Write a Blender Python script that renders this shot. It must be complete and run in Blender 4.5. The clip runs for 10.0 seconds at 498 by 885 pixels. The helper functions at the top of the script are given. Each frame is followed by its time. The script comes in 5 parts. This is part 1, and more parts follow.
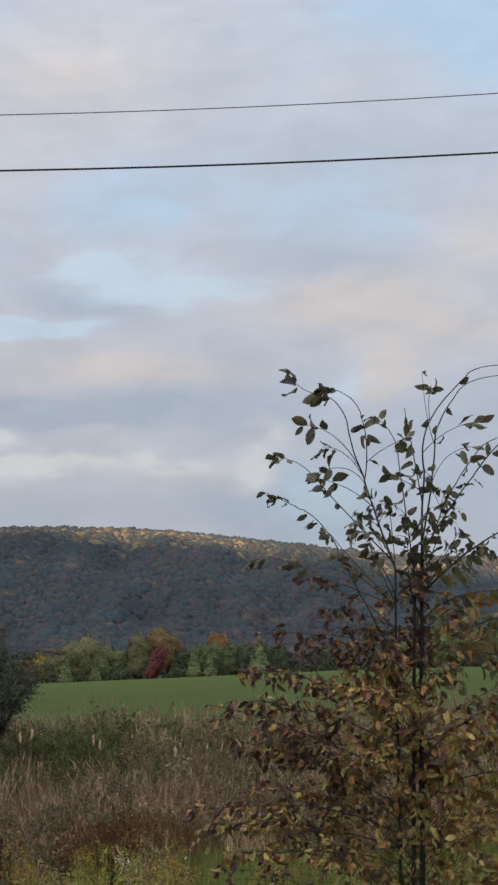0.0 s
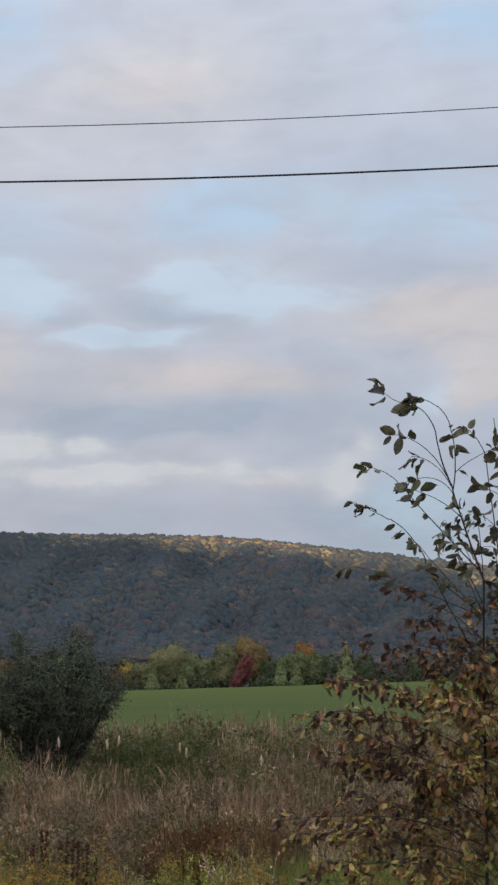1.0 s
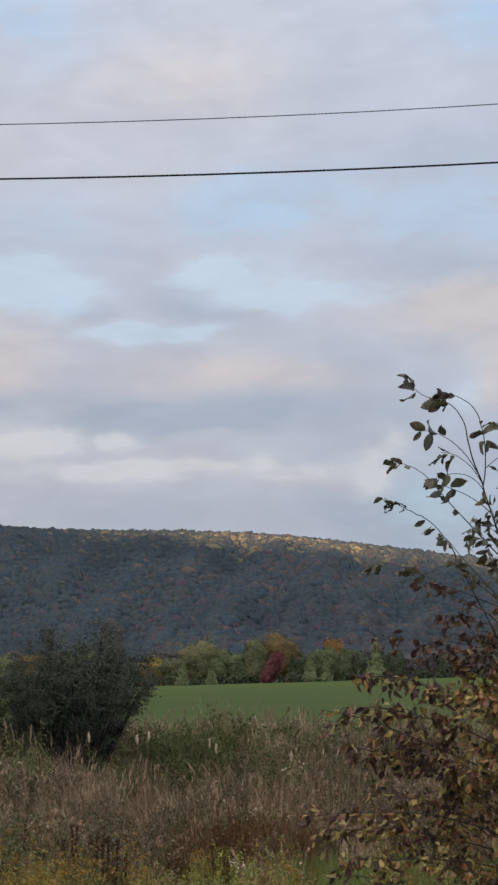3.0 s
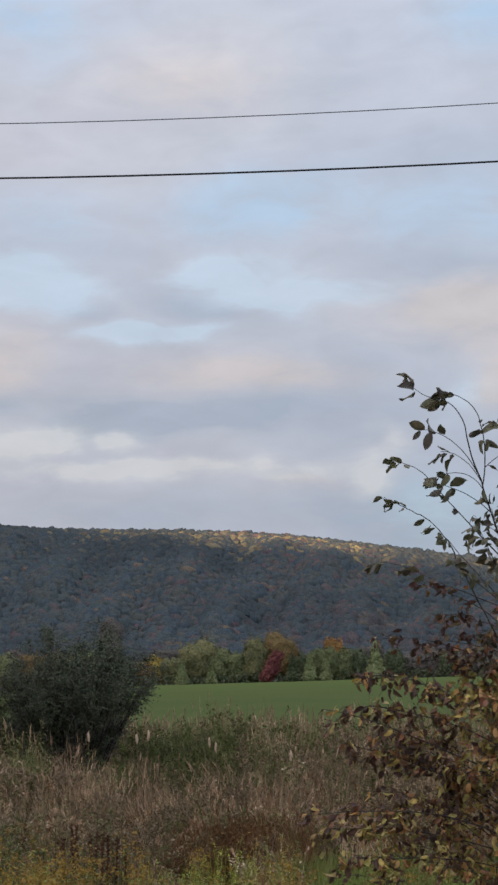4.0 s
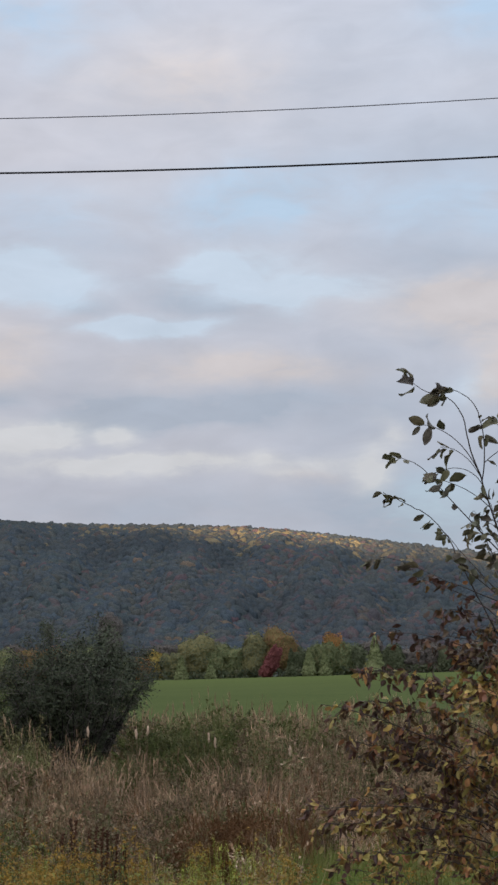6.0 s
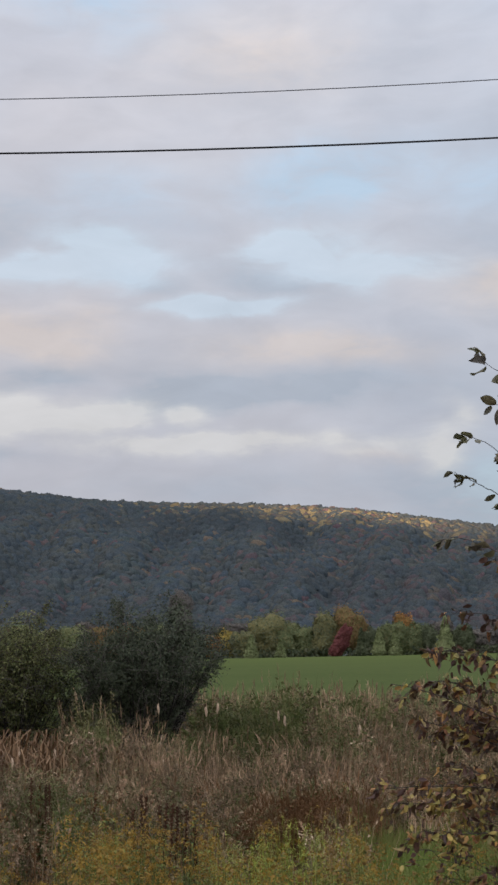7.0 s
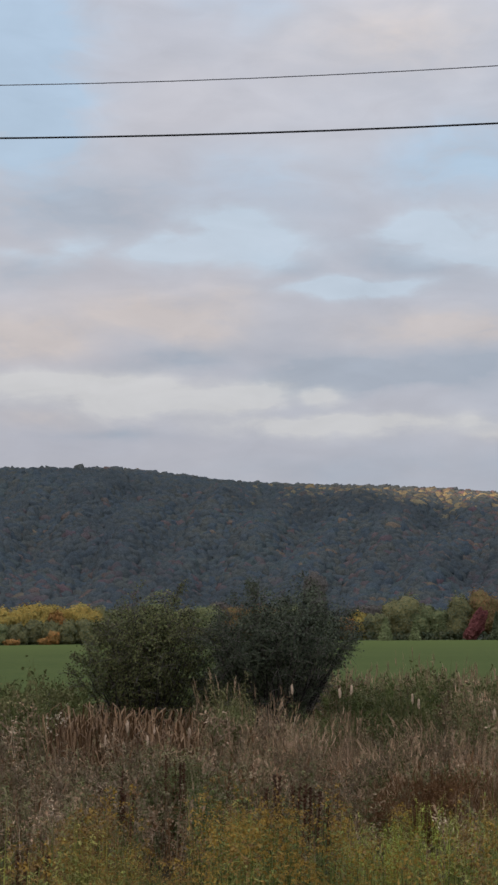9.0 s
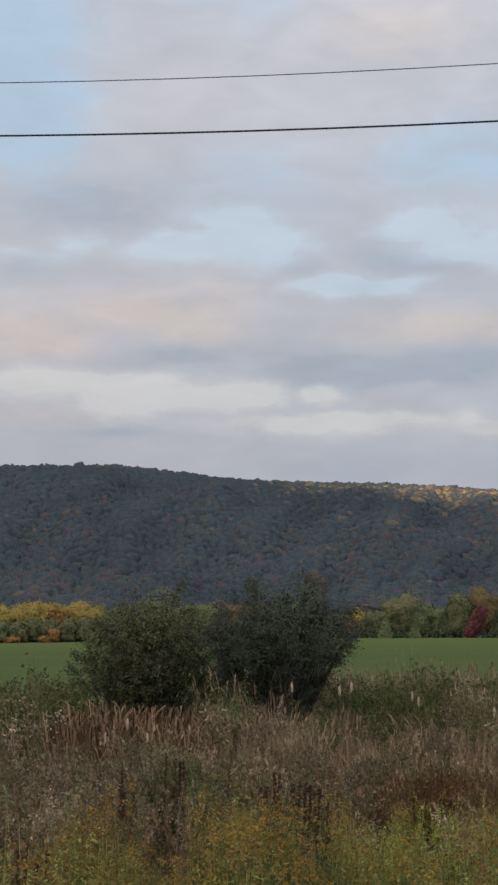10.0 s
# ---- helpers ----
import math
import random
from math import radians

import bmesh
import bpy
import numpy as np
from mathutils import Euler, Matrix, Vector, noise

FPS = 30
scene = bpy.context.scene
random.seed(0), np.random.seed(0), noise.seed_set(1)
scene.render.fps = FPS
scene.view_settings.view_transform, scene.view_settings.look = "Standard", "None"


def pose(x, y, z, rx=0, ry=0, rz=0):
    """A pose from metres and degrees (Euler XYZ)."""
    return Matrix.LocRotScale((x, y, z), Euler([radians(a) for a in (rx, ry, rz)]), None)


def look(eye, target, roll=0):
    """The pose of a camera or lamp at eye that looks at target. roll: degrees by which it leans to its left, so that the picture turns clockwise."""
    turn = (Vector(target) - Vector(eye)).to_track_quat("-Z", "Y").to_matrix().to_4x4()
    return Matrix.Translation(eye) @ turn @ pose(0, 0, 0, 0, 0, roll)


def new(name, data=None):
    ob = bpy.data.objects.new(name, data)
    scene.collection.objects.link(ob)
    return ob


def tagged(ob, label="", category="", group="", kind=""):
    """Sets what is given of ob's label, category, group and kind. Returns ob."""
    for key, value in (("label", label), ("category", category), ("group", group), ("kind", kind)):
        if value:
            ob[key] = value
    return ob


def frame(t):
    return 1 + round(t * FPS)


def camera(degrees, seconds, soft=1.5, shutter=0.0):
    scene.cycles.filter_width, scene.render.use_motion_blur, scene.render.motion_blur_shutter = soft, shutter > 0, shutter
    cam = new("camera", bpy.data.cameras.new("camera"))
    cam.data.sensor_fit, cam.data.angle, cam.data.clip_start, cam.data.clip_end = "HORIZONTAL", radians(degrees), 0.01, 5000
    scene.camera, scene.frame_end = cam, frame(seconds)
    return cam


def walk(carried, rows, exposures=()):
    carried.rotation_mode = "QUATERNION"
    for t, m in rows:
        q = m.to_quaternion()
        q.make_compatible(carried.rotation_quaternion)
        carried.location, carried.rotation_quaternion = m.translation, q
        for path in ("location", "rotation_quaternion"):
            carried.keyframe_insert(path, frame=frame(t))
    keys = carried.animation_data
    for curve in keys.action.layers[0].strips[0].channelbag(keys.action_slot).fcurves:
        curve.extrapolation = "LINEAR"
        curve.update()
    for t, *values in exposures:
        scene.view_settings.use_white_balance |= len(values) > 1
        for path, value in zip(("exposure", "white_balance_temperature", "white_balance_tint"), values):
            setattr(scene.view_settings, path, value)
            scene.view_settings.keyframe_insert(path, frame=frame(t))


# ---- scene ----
# ---------------------------------------------------------------- camera
cam = camera(17.01, 10.0, soft=2.6)
EYE = 3.0
ROWS = [  # seconds, yaw, pitch, roll
    (0.0, -5.603, 7.676, -2.029),
    (0.5, -3.916, 7.962, -1.614),
    (1.0, -2.565, 8.074, -1.291),
    (1.5, -1.861, 8.051, -1.117),
    (2.0, -1.702, 8.012, -1.148),
    (2.5, -1.546, 7.982, -1.131),
    (4.0, -1.547, 7.927, -1.191),
    (4.5, -1.602, 7.924, -1.180),
    (5.0, -1.645, 7.904, -1.219),
    (6.5, -1.366, 7.477, -1.029),
    (7.0, 0.900, 7.078, -0.648),
    (7.5, 2.081, 6.947, -0.363),
    (8.0, 3.281, 6.861, -0.198),
    (8.5, 4.863, 6.629, 0.126),
    (9.0, 5.580, 6.460, 0.206),
    (9.5, 5.547, 6.402, 0.190),
    (10.0, 5.579, 6.384, 0.228),
]
walk(cam, [(t, pose(0, 0, EYE, 0, 0, yaw) @ pose(0, 0, 0, 90 + pitch, 0, 0) @ pose(0, 0, 0, 0, 0, roll))
           for t, yaw, pitch, roll in ROWS], exposures=[(0.0, 1.47, 6540, 12), (1.5, 1.46, 6430, 13), (5.0, 1.46, 6460, 13.5), (6.5, 1.53, 6590, 13.5), (7.5, 1.51, 6690, 13.5), (8.4, 1.43, 6630, 13), (9.0, 1.40, 6600, 13), (10.0, 1.40, 6660, 12.5)])

# ---------------------------------------------------------------- light
SKY_SUNWARD, SKY_ZENITH = 1.5, 2.3
SUN_AZ, SUN_EL = -163.0, 4.0   # degrees clockwise from +y, and above the horizon


def bearing(az, r, z=0.0):
    """The point at a bearing (degrees clockwise from +y), a distance and a height."""
    a = radians(az)
    return Vector((r * math.sin(a), r * math.cos(a), z))


sun_data = bpy.data.lights.new("sun", "SUN")
sun_data.energy, sun_data.angle, sun_data.color = 4.0, radians(0.53), (1.0, 0.72, 0.45)
sun = new("sun", sun_data)
sun.matrix_world = look(bearing(SUN_AZ, 3000, 3000 * math.tan(radians(SUN_EL)) + 300), (0, 0, 300))

world = bpy.data.worlds.new("evening_sky")
scene.world = world
world.use_nodes = True
wt = world.node_tree
wt.nodes.clear()


def wnode(kind, **props):
    n = wt.nodes.new(kind)
    for key, value in props.items():
        if key == "op":
            n.operation = value
        elif key == "clamp":
            n.use_clamp = value
    return n


def wlink(value, socket):
    if isinstance(value, bpy.types.NodeSocket):
        wt.links.new(value, socket)
    else:
        socket.default_value = value


def wmath(op, a, b=0.0, c=0.0, clamp=False):
    n = wnode("ShaderNodeMath", op=op, clamp=clamp)
    for i, v in enumerate((a, b, c)):
        wlink(v, n.inputs[i])
    return n.outputs[0]


def wmix(fac, a, b):
    n = wt.nodes.new("ShaderNodeMix")
    n.data_type = "RGBA"
    wlink(fac, n.inputs[0])
    wlink(a, n.inputs[6])
    wlink(b, n.inputs[7])
    return n.outputs[2]


def wnoise(vec, scale, detail, rough=0.55, dist=0.0):
    n = wt.nodes.new("ShaderNodeTexNoise")
    wlink(vec, n.inputs["Vector"])
    n.inputs["Scale"].default_value = scale
    n.inputs["Detail"].default_value = detail
    n.inputs["Roughness"].default_value = rough
    n.inputs["Distortion"].default_value = dist
    return n


way = wt.nodes.new("ShaderNodeTexCoord").outputs["Generated"]
sep = wt.nodes.new("ShaderNodeSeparateXYZ")
wt.links.new(way, sep.inputs[0])
deg_u = wmath("MULTIPLY", wmath("ARCTAN2", sep.outputs[0], sep.outputs[1]), 57.29578)
deg_v = wmath("MULTIPLY", wmath("ARCSINE", sep.outputs[2]), 57.29578)
flat = wt.nodes.new("ShaderNodeCombineXYZ")
wlink(wmath("MULTIPLY", deg_u, 0.42), flat.inputs[0])
wlink(deg_v, flat.inputs[1])
warp = wnoise(flat.outputs[0], 0.6, 7.0, 0.56)
wsep = wt.nodes.new("ShaderNodeSeparateColor")
wt.links.new(warp.outputs["Color"], wsep.inputs[0])
uu = wmath("ADD", deg_u, wmath("MULTIPLY", wmath("SUBTRACT", wsep.outputs[0], 0.5), 2.6))
vv = wmath("ADD", deg_v, wmath("MULTIPLY", wmath("SUBTRACT", wsep.outputs[1], 0.5), 1.5))
bent = wt.nodes.new("ShaderNodeCombineXYZ")
wlink(uu, bent.inputs[0])
wlink(vv, bent.inputs[1])
streak = wnoise(flat.outputs[0], 0.75, 8.0, 0.56, 0.6).outputs["Fac"]
billow = wnoise(flat.outputs[0], 0.22, 6.0, 0.5).outputs["Fac"]
wisp = wnoise(flat.outputs[0], 2.1, 6.0, 0.55, 0.8).outputs["Fac"]


def clouds(shapes, ragged=2.6):
    """Sum of soft ellipses (bearing, elevation, half width, half height, weight, tilt), broken up by the streaks."""
    total = 0.0
    for u, v, su, sv, w, tilt in shapes:
        m = wt.nodes.new("ShaderNodeMapping")
        m.vector_type = "TEXTURE"
        wlink(bent.outputs[0], m.inputs["Vector"])
        m.inputs["Location"].default_value = (u, v, 0)
        m.inputs["Rotation"].default_value = (0, 0, radians(tilt))
        m.inputs["Scale"].default_value = (su, sv, 1)
        d = wnode("ShaderNodeVectorMath", op="DOT_PRODUCT")
        wlink(m.outputs[0], d.inputs[0])
        wlink(m.outputs[0], d.inputs[1])
        total = wmath("MULTIPLY_ADD", wmath("POWER", 2.718, wmath("MULTIPLY", d.outputs["Value"], -1.0)), w, total)
    rough = wmath("MULTIPLY_ADD", streak, ragged, 1.0 - ragged / 2)
    rough = wmath("MULTIPLY_ADD", wisp, 1.1, wmath("SUBTRACT", rough, 0.55))
    return wmath("MULTIPLY", total, rough, clamp=True)


BLUES = [
    (-13.8, 18.86, 2.1, 2.90, 2, 0), (-13.2, 16.85, 1.7, 0.97, 0.8, 0), (14.4, 21.33, 1.7, 1.74, 2.2, 0), (12.2, 21.87, 1.5, 0.77, 0.6, 0),
    (-6.5, 22.20, 3.1, 0.87, 0.9, 0), (10.4, 22.03, 1.7, 0.97, 0.9, 0), (1.1, 15.78, 2.1, 1.16, 0.7, 0), (8.2, 15.67, 2.9, 0.97, 0.6, 0),
    (10.6, 14.97, 1.2, 0.58, 0.4, 0), (8.0, 5.33, 1.4, 1.16, 0.9, 0), (-5.0, 15.36, 2.5, 1.16, 0.4, 0), (3.0, 15.58, 0.8, 0.58, 0.4, 0),
    (-4.9, 20.91, 1.2, 0.58, 0.25, 0), (3.1, 16.50, 2.5, 0.77, 0.5, 0)]
PALES = [
    (-11.7, 12.85, 1.0, 0.54, 1, 30), (-8.9, 13.00, 1.2, 0.42, 1.5, 0), (-6.4, 12.94, 2.1, 0.58, 1, 5), (-1.7, 11.78, 1.9, 0.27, 1.3, 0),
    (1.3, 13.64, 2.1, 0.42, 1.2, 5), (2.8, 12.55, 0.8, 0.48, 1.2, -20), (-13.9, 12.68, 1.2, 0.39, 0.8, 0), (-5.6, 13.45, 1.7, 0.58, 1.5, -5),
    (-6.5, 14.01, 1.4, 0.39, 0.8, 0), (-0.1, 13.72, 1.2, 0.42, 1.4, 10), (1.8, 13.11, 1.2, 0.27, 0.9, 0), (-2.2, 11.72, 2.1, 0.27, 1.5, 0),
    (4.5, 13.04, 2.1, 0.42, 1, 0), (2.8, 12.97, 2.1, 0.42, 0.9, 5), (9.4, 9.54, 0.8, 0.58, 1, 30)]
WARMS = [
    (-13.4, 9.83, 2.1, 0.66, 1.4, 0), (-8.0, 10.52, 2.1, 0.66, 1.1, -10), (-10.7, 10.67, 2.3, 0.77, 0.6, 0), (9.7, 12.43, 3.3, 0.81, 1.3, 0),
    (12.8, 11.11, 2.9, 0.77, 1, 0), (13.9, 14.10, 1.5, 0.97, 0.7, 0), (8.8, 12.01, 2.5, 0.87, 0.5, 0), (-6.6, 11.24, 1.2, 0.58, 0.6, 0),
    (3.2, 10.04, 2.3, 0.46, 0.8, 0), (1.2, 10.40, 2.3, 0.46, 0.4, 0), (10.6, 9.87, 1.0, 0.66, 1.2, 20), (10.1, 9.64, 0.6, 0.58, 0.8, 0),
    (-0.4, 20.12, 3.5, 1.35, 0.7, 0), (3.6, 6.56, 1.2, 0.27, 0.7, 0),
    (-0.5, 10.32, 3.3, 0.66, 0.5, 0), (-13.0, 7.25, 1.5, 0.27, 0.6, 0)]
WHITES = [
    (-11.3, 8.24, 2.9, 0.46, 1.7, 0), (-13.8, 8.09, 1.2, 0.50, 0.6, 0), (-9.1, 7.75, 2.5, 0.46, 1.5, 6), (-6.0, 8.21, 1.4, 0.39, 0.9, 8),
    (-3.3, 7.15, 3.3, 0.25, 1, 0), (0.6, 7.03, 2.3, 0.27, 0.7, 0), (-6.0, 7.98, 1.4, 0.42, 1.3, 10), (-3.1, 7.96, 0.8, 0.27, 1.1, 0),
    (-2.5, 7.04, 2.7, 0.27, 1.2, 0), (2.0, 7.29, 0.6, 0.31, 0.9, 0), (5.9, 6.80, 0.7, 0.66, 1.3, 30), (6.5, 7.95, 0.7, 0.42, 0.8, -30),
    (4.1, 6.95, 1.4, 0.35, 0.8, 0), (-1.1, 6.67, 1.5, 0.23, 0.6, 0), (2.6, 6.62, 1.0, 0.19, 0.7, 0)]
DARKS = [
    (-11.4, 14.47, 3.3, 0.97, 1.2, 0), (-13.1, 12.14, 1.7, 0.50, 0.8, 10), (-2.5, 8.64, 1.9, 0.54, 1.5, 0), (-8.2, 9.26, 2.1, 0.42, 1.1, 8),
    (1.0, 8.76, 2.1, 0.31, 0.9, 0), (-10.3, 6.71, 1.7, 0.23, 0.8, 0), (-2.9, 8.87, 2.1, 0.58, 1.5, 5), (1.8, 9.10, 2.1, 0.39, 0.9, 0),
    (-4.4, 12.60, 1.4, 0.39, 0.7, -15), (0.2, 12.52, 2.3, 0.50, 0.95, -10), (6.6, 5.52, 3.1, 1.16, 0.9, 0),
    (-2.1, 5.62, 5.8, 0.50, 0.45, 0), (7.8, 4.66, 1.7, 0.77, 1.2, 0), (11.6, 17.47, 4.2, 0.77, 0.45, 0),
    (8.5, 13.94, 2.5, 0.58, 0.5, 0), (5.2, 8.93, 2.9, 0.77, 0.5, 0)]
side = wmath("MULTIPLY_ADD", deg_u, 0.045, 0.5, clamp=True)
thick = wmath("MULTIPLY_ADD", billow, 2.6, -0.8, clamp=True)
base = wmix(side, wmix(thick, (0.455, 0.485, 0.55, 1), (0.535, 0.545, 0.59, 1)), wmix(thick, (0.42, 0.485, 0.575, 1), (0.505, 0.545, 0.615, 1)))
col = wmix(wmath("MULTIPLY", clouds(DARKS), 0.66), base, (0.335, 0.41, 0.495, 1))
gap = clouds(BLUES)
col = wmix(wmath("MULTIPLY", gap, 0.78), col, (0.48, 0.66, 0.86, 1))
col = wmix(wmath("MULTIPLY", clouds(PALES), 0.62), col, (0.53, 0.67, 0.79, 1))
col = wmix(wmath("MULTIPLY", clouds(WARMS, 1.8), 0.54), col, (0.64, 0.575, 0.525, 1))
col = wmix(wmath("MULTIPLY", clouds(WHITES), 0.68), col, (0.66, 0.68, 0.675, 1))
fine = wnoise(flat.outputs[0], 1.5, 6.0, 0.5, 0.3).outputs["Fac"]
grade = wmath("MULTIPLY_ADD", streak, 0.24, 0.84)
grade = wmath("ADD", grade, wmath("MULTIPLY", fine, 0.08))
# the sky grows brighter overhead and towards the low sun
sunward = wnode("ShaderNodeVectorMath", op="DOT_PRODUCT")
wlink(way, sunward.inputs[0])
sunward.inputs[1].default_value = bearing(SUN_AZ, 1.0)
lift = wmath("MULTIPLY", wmath("MAXIMUM", sunward.outputs["Value"], 0.0), SKY_SUNWARD)
lift = wmath("MULTIPLY_ADD", wmath("MAXIMUM", wmath("SUBTRACT", sep.outputs[2], 0.4), 0.0), SKY_ZENITH, lift)
grade = wmath("MULTIPLY", grade, wmath("ADD", lift, wmath("MULTIPLY_ADD", sep.outputs[2], 0.80, 0.88)))
shade = wt.nodes.new("ShaderNodeVectorMath")
shade.operation = "SCALE"
wlink(col, shade.inputs[0])
wlink(grade, shade.inputs["Scale"])
col = shade.outputs[0]
nishita = wt.nodes.new("ShaderNodeTexSky")
nishita.sky_type, nishita.sun_disc = "NISHITA", False
nishita.sun_elevation, nishita.sun_rotation = radians(SUN_EL), radians(SUN_AZ % 360)
clear = wt.nodes.new("ShaderNodeBackground")
wt.links.new(nishita.outputs[0], clear.inputs[0])
clear.inputs[1].default_value = 0.05
cover = wt.nodes.new("ShaderNodeBackground")
wt.links.new(col, cover.inputs[0])
cover.inputs[1].default_value = 0.361
both = wt.nodes.new("ShaderNodeMixShader")
wlink(wmath("MULTIPLY", gap, 0.25), both.inputs[0])
wt.links.new(cover.outputs[0], both.inputs[1])
wt.links.new(clear.outputs[0], both.inputs[2])
wout = wt.nodes.new("ShaderNodeOutputWorld")
wt.links.new(both.outputs[0], wout.inputs[0])


# ---------------------------------------------------------------- materials
def material(name, stops, vary="island", rough=0.7, patch=None, patch_scale=0.3, through_light=0.0, spec=0.25,
             grain=0.0, grain_scale=30.0, bump=0.0, metal=0.0):
    """A surface whose colour runs over stops by the random number of an island or object, or by noise. patch: a second
    colour that large noise mixes in. through_light: the share of light that leaves let through."""
    m = bpy.data.materials.new(name)
    m.use_nodes = True
    t = m.node_tree
    p = t.nodes["Principled BSDF"]
    geo = t.nodes.new("ShaderNodeNewGeometry")
    ramp = t.nodes.new("ShaderNodeValToRGB")
    while len(ramp.color_ramp.elements) < len(stops):
        ramp.color_ramp.elements.new(0.5)
    for i, (e, c) in enumerate(zip(ramp.color_ramp.elements, stops)):
        e.position, e.color = i / max(1, len(stops) - 1), (*c, 1)
    if vary == "island":
        t.links.new(geo.outputs["Random Per Island"], ramp.inputs[0])
    elif vary == "tint":
        tint = t.nodes.new("ShaderNodeAttribute")
        tint.attribute_name = "tint"
        t.links.new(tint.outputs["Fac"], ramp.inputs[0])
    elif vary == "both":   # mostly by the plant, a little by the single leaf
        tint = t.nodes.new("ShaderNodeAttribute")
        tint.attribute_name = "tint"
        blend = t.nodes.new("ShaderNodeMix")
        blend.inputs[0].default_value = 0.4
        t.links.new(tint.outputs["Fac"], blend.inputs[2])
        t.links.new(geo.outputs["Random Per Island"], blend.inputs[3])
        t.links.new(blend.outputs[0], ramp.inputs[0])
    elif vary == "object":
        info = t.nodes.new("ShaderNodeObjectInfo")
        t.links.new(info.outputs["Random"], ramp.inputs[0])
    else:
        n = t.nodes.new("ShaderNodeTexNoise")
        t.links.new(geo.outputs["Position"], n.inputs["Vector"])
        n.inputs["Scale"].default_value, n.inputs["Detail"].default_value = float(vary), 6.0
        stretch = t.nodes.new("ShaderNodeMapRange")
        stretch.inputs[1].default_value, stretch.inputs[2].default_value = 0.3, 0.7
        t.links.new(n.outputs["Fac"], stretch.inputs[0])
        t.links.new(stretch.outputs[0], ramp.inputs[0])
    colour = ramp.outputs[0]

    def mix(fac, a, b, blend="MIX"):
        n = t.nodes.new("ShaderNodeMix")
        n.data_type, n.blend_type = "RGBA", blend
        for value, socket in ((fac, n.inputs[0]), (a, n.inputs[6]), (b, n.inputs[7])):
            if isinstance(value, bpy.types.NodeSocket):
                t.links.new(value, socket)
            else:
                socket.default_value = value
        return n.outputs[2]

    if patch:
        n = t.nodes.new("ShaderNodeTexNoise")
        t.links.new(geo.outputs["Position"], n.inputs["Vector"])
        n.inputs["Scale"].default_value, n.inputs["Detail"].default_value = patch_scale, 3.0
        r = t.nodes.new("ShaderNodeMapRange")
        r.inputs[1].default_value, r.inputs[2].default_value, r.inputs[4].default_value = 0.42, 0.62, 0.8
        t.links.new(n.outputs["Fac"], r.inputs[0])
        colour = mix(r.outputs[0], colour, (*patch, 1))
    if grain:
        n = t.nodes.new("ShaderNodeTexNoise")
        t.links.new(geo.outputs["Position"], n.inputs["Vector"])
        n.inputs["Scale"].default_value, n.inputs["Detail"].default_value = grain_scale, 5.0
        g = t.nodes.new("ShaderNodeMapRange")
        g.inputs[1].default_value, g.inputs[2].default_value = 0.25, 0.75
        g.inputs[3].default_value, g.inputs[4].default_value = 1 - grain, 1 + grain
        t.links.new(n.outputs["Fac"], g.inputs[0])
        colour = mix(1.0, colour, g.outputs[0], "MULTIPLY")
        if bump:
            b = t.nodes.new("ShaderNodeBump")
            b.inputs["Strength"].default_value, b.inputs["Distance"].default_value = 0.7, bump
            t.links.new(n.outputs["Fac"], b.inputs["Height"])
            t.links.new(b.outputs[0], p.inputs["Normal"])
    t.links.new(colour, p.inputs["Base Color"])
    p.inputs["Roughness"].default_value, p.inputs["Metallic"].default_value = rough, metal
    p.inputs["Specular IOR Level"].default_value = spec
    if through_light:
        tl = t.nodes.new("ShaderNodeBsdfTranslucent")
        t.links.new(colour, tl.inputs[0])
        ms = t.nodes.new("ShaderNodeMixShader")
        ms.inputs[0].default_value = through_light
        t.links.new(p.outputs[0], ms.inputs[1])
        t.links.new(tl.outputs[0], ms.inputs[2])
        t.links.new(ms.outputs[0], t.nodes["Material Output"].inputs[0])
    return m


BARK = material("bark", [(0.014, 0.011, 0.009), (0.032, 0.025, 0.021)], 18.0, 0.85, grain=0.35, grain_scale=60, bump=0.004)
TWIG_GREY = material("twig_bark_grey", [(0.06, 0.05, 0.042), (0.13, 0.112, 0.095)], "island", 0.75, grain=0.2, grain_scale=40)
TWIG = material("twig_bark", [(0.028, 0.02, 0.016), (0.055, 0.042, 0.034)], 25.0, 0.7, grain=0.2, grain_scale=90)
# the blue-grey in these tones and the patch imitates distance haze in colour
WOODS = material("hill_foliage_hazed", [(0.067, 0.086, 0.091), (0.075, 0.093, 0.090), (0.062, 0.082, 0.099), (0.086, 0.094, 0.086), (0.067, 0.086, 0.100), (0.090, 0.094, 0.081), (0.073, 0.089, 0.096), (0.102, 0.096, 0.084), (0.106, 0.087, 0.090), (0.120, 0.092, 0.087), (0.115, 0.078, 0.088), (0.140, 0.106, 0.087), (0.175, 0.148, 0.090), (0.216, 0.179, 0.103), (0.267, 0.218, 0.121)],
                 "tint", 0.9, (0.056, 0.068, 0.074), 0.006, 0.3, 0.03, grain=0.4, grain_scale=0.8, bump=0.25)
DRY = material("dry_grass", [(0.120, 0.076, 0.048), (0.167, 0.107, 0.066), (0.285, 0.178, 0.108), (0.228, 0.177, 0.093), (0.417, 0.274, 0.166), (0.598, 0.402, 0.262), (0.458, 0.317, 0.213), (0.676, 0.513, 0.370)],
               "both", 0.8, (0.165, 0.108, 0.064), 0.5, 0.2, 0.1, grain=0.25, grain_scale=9)
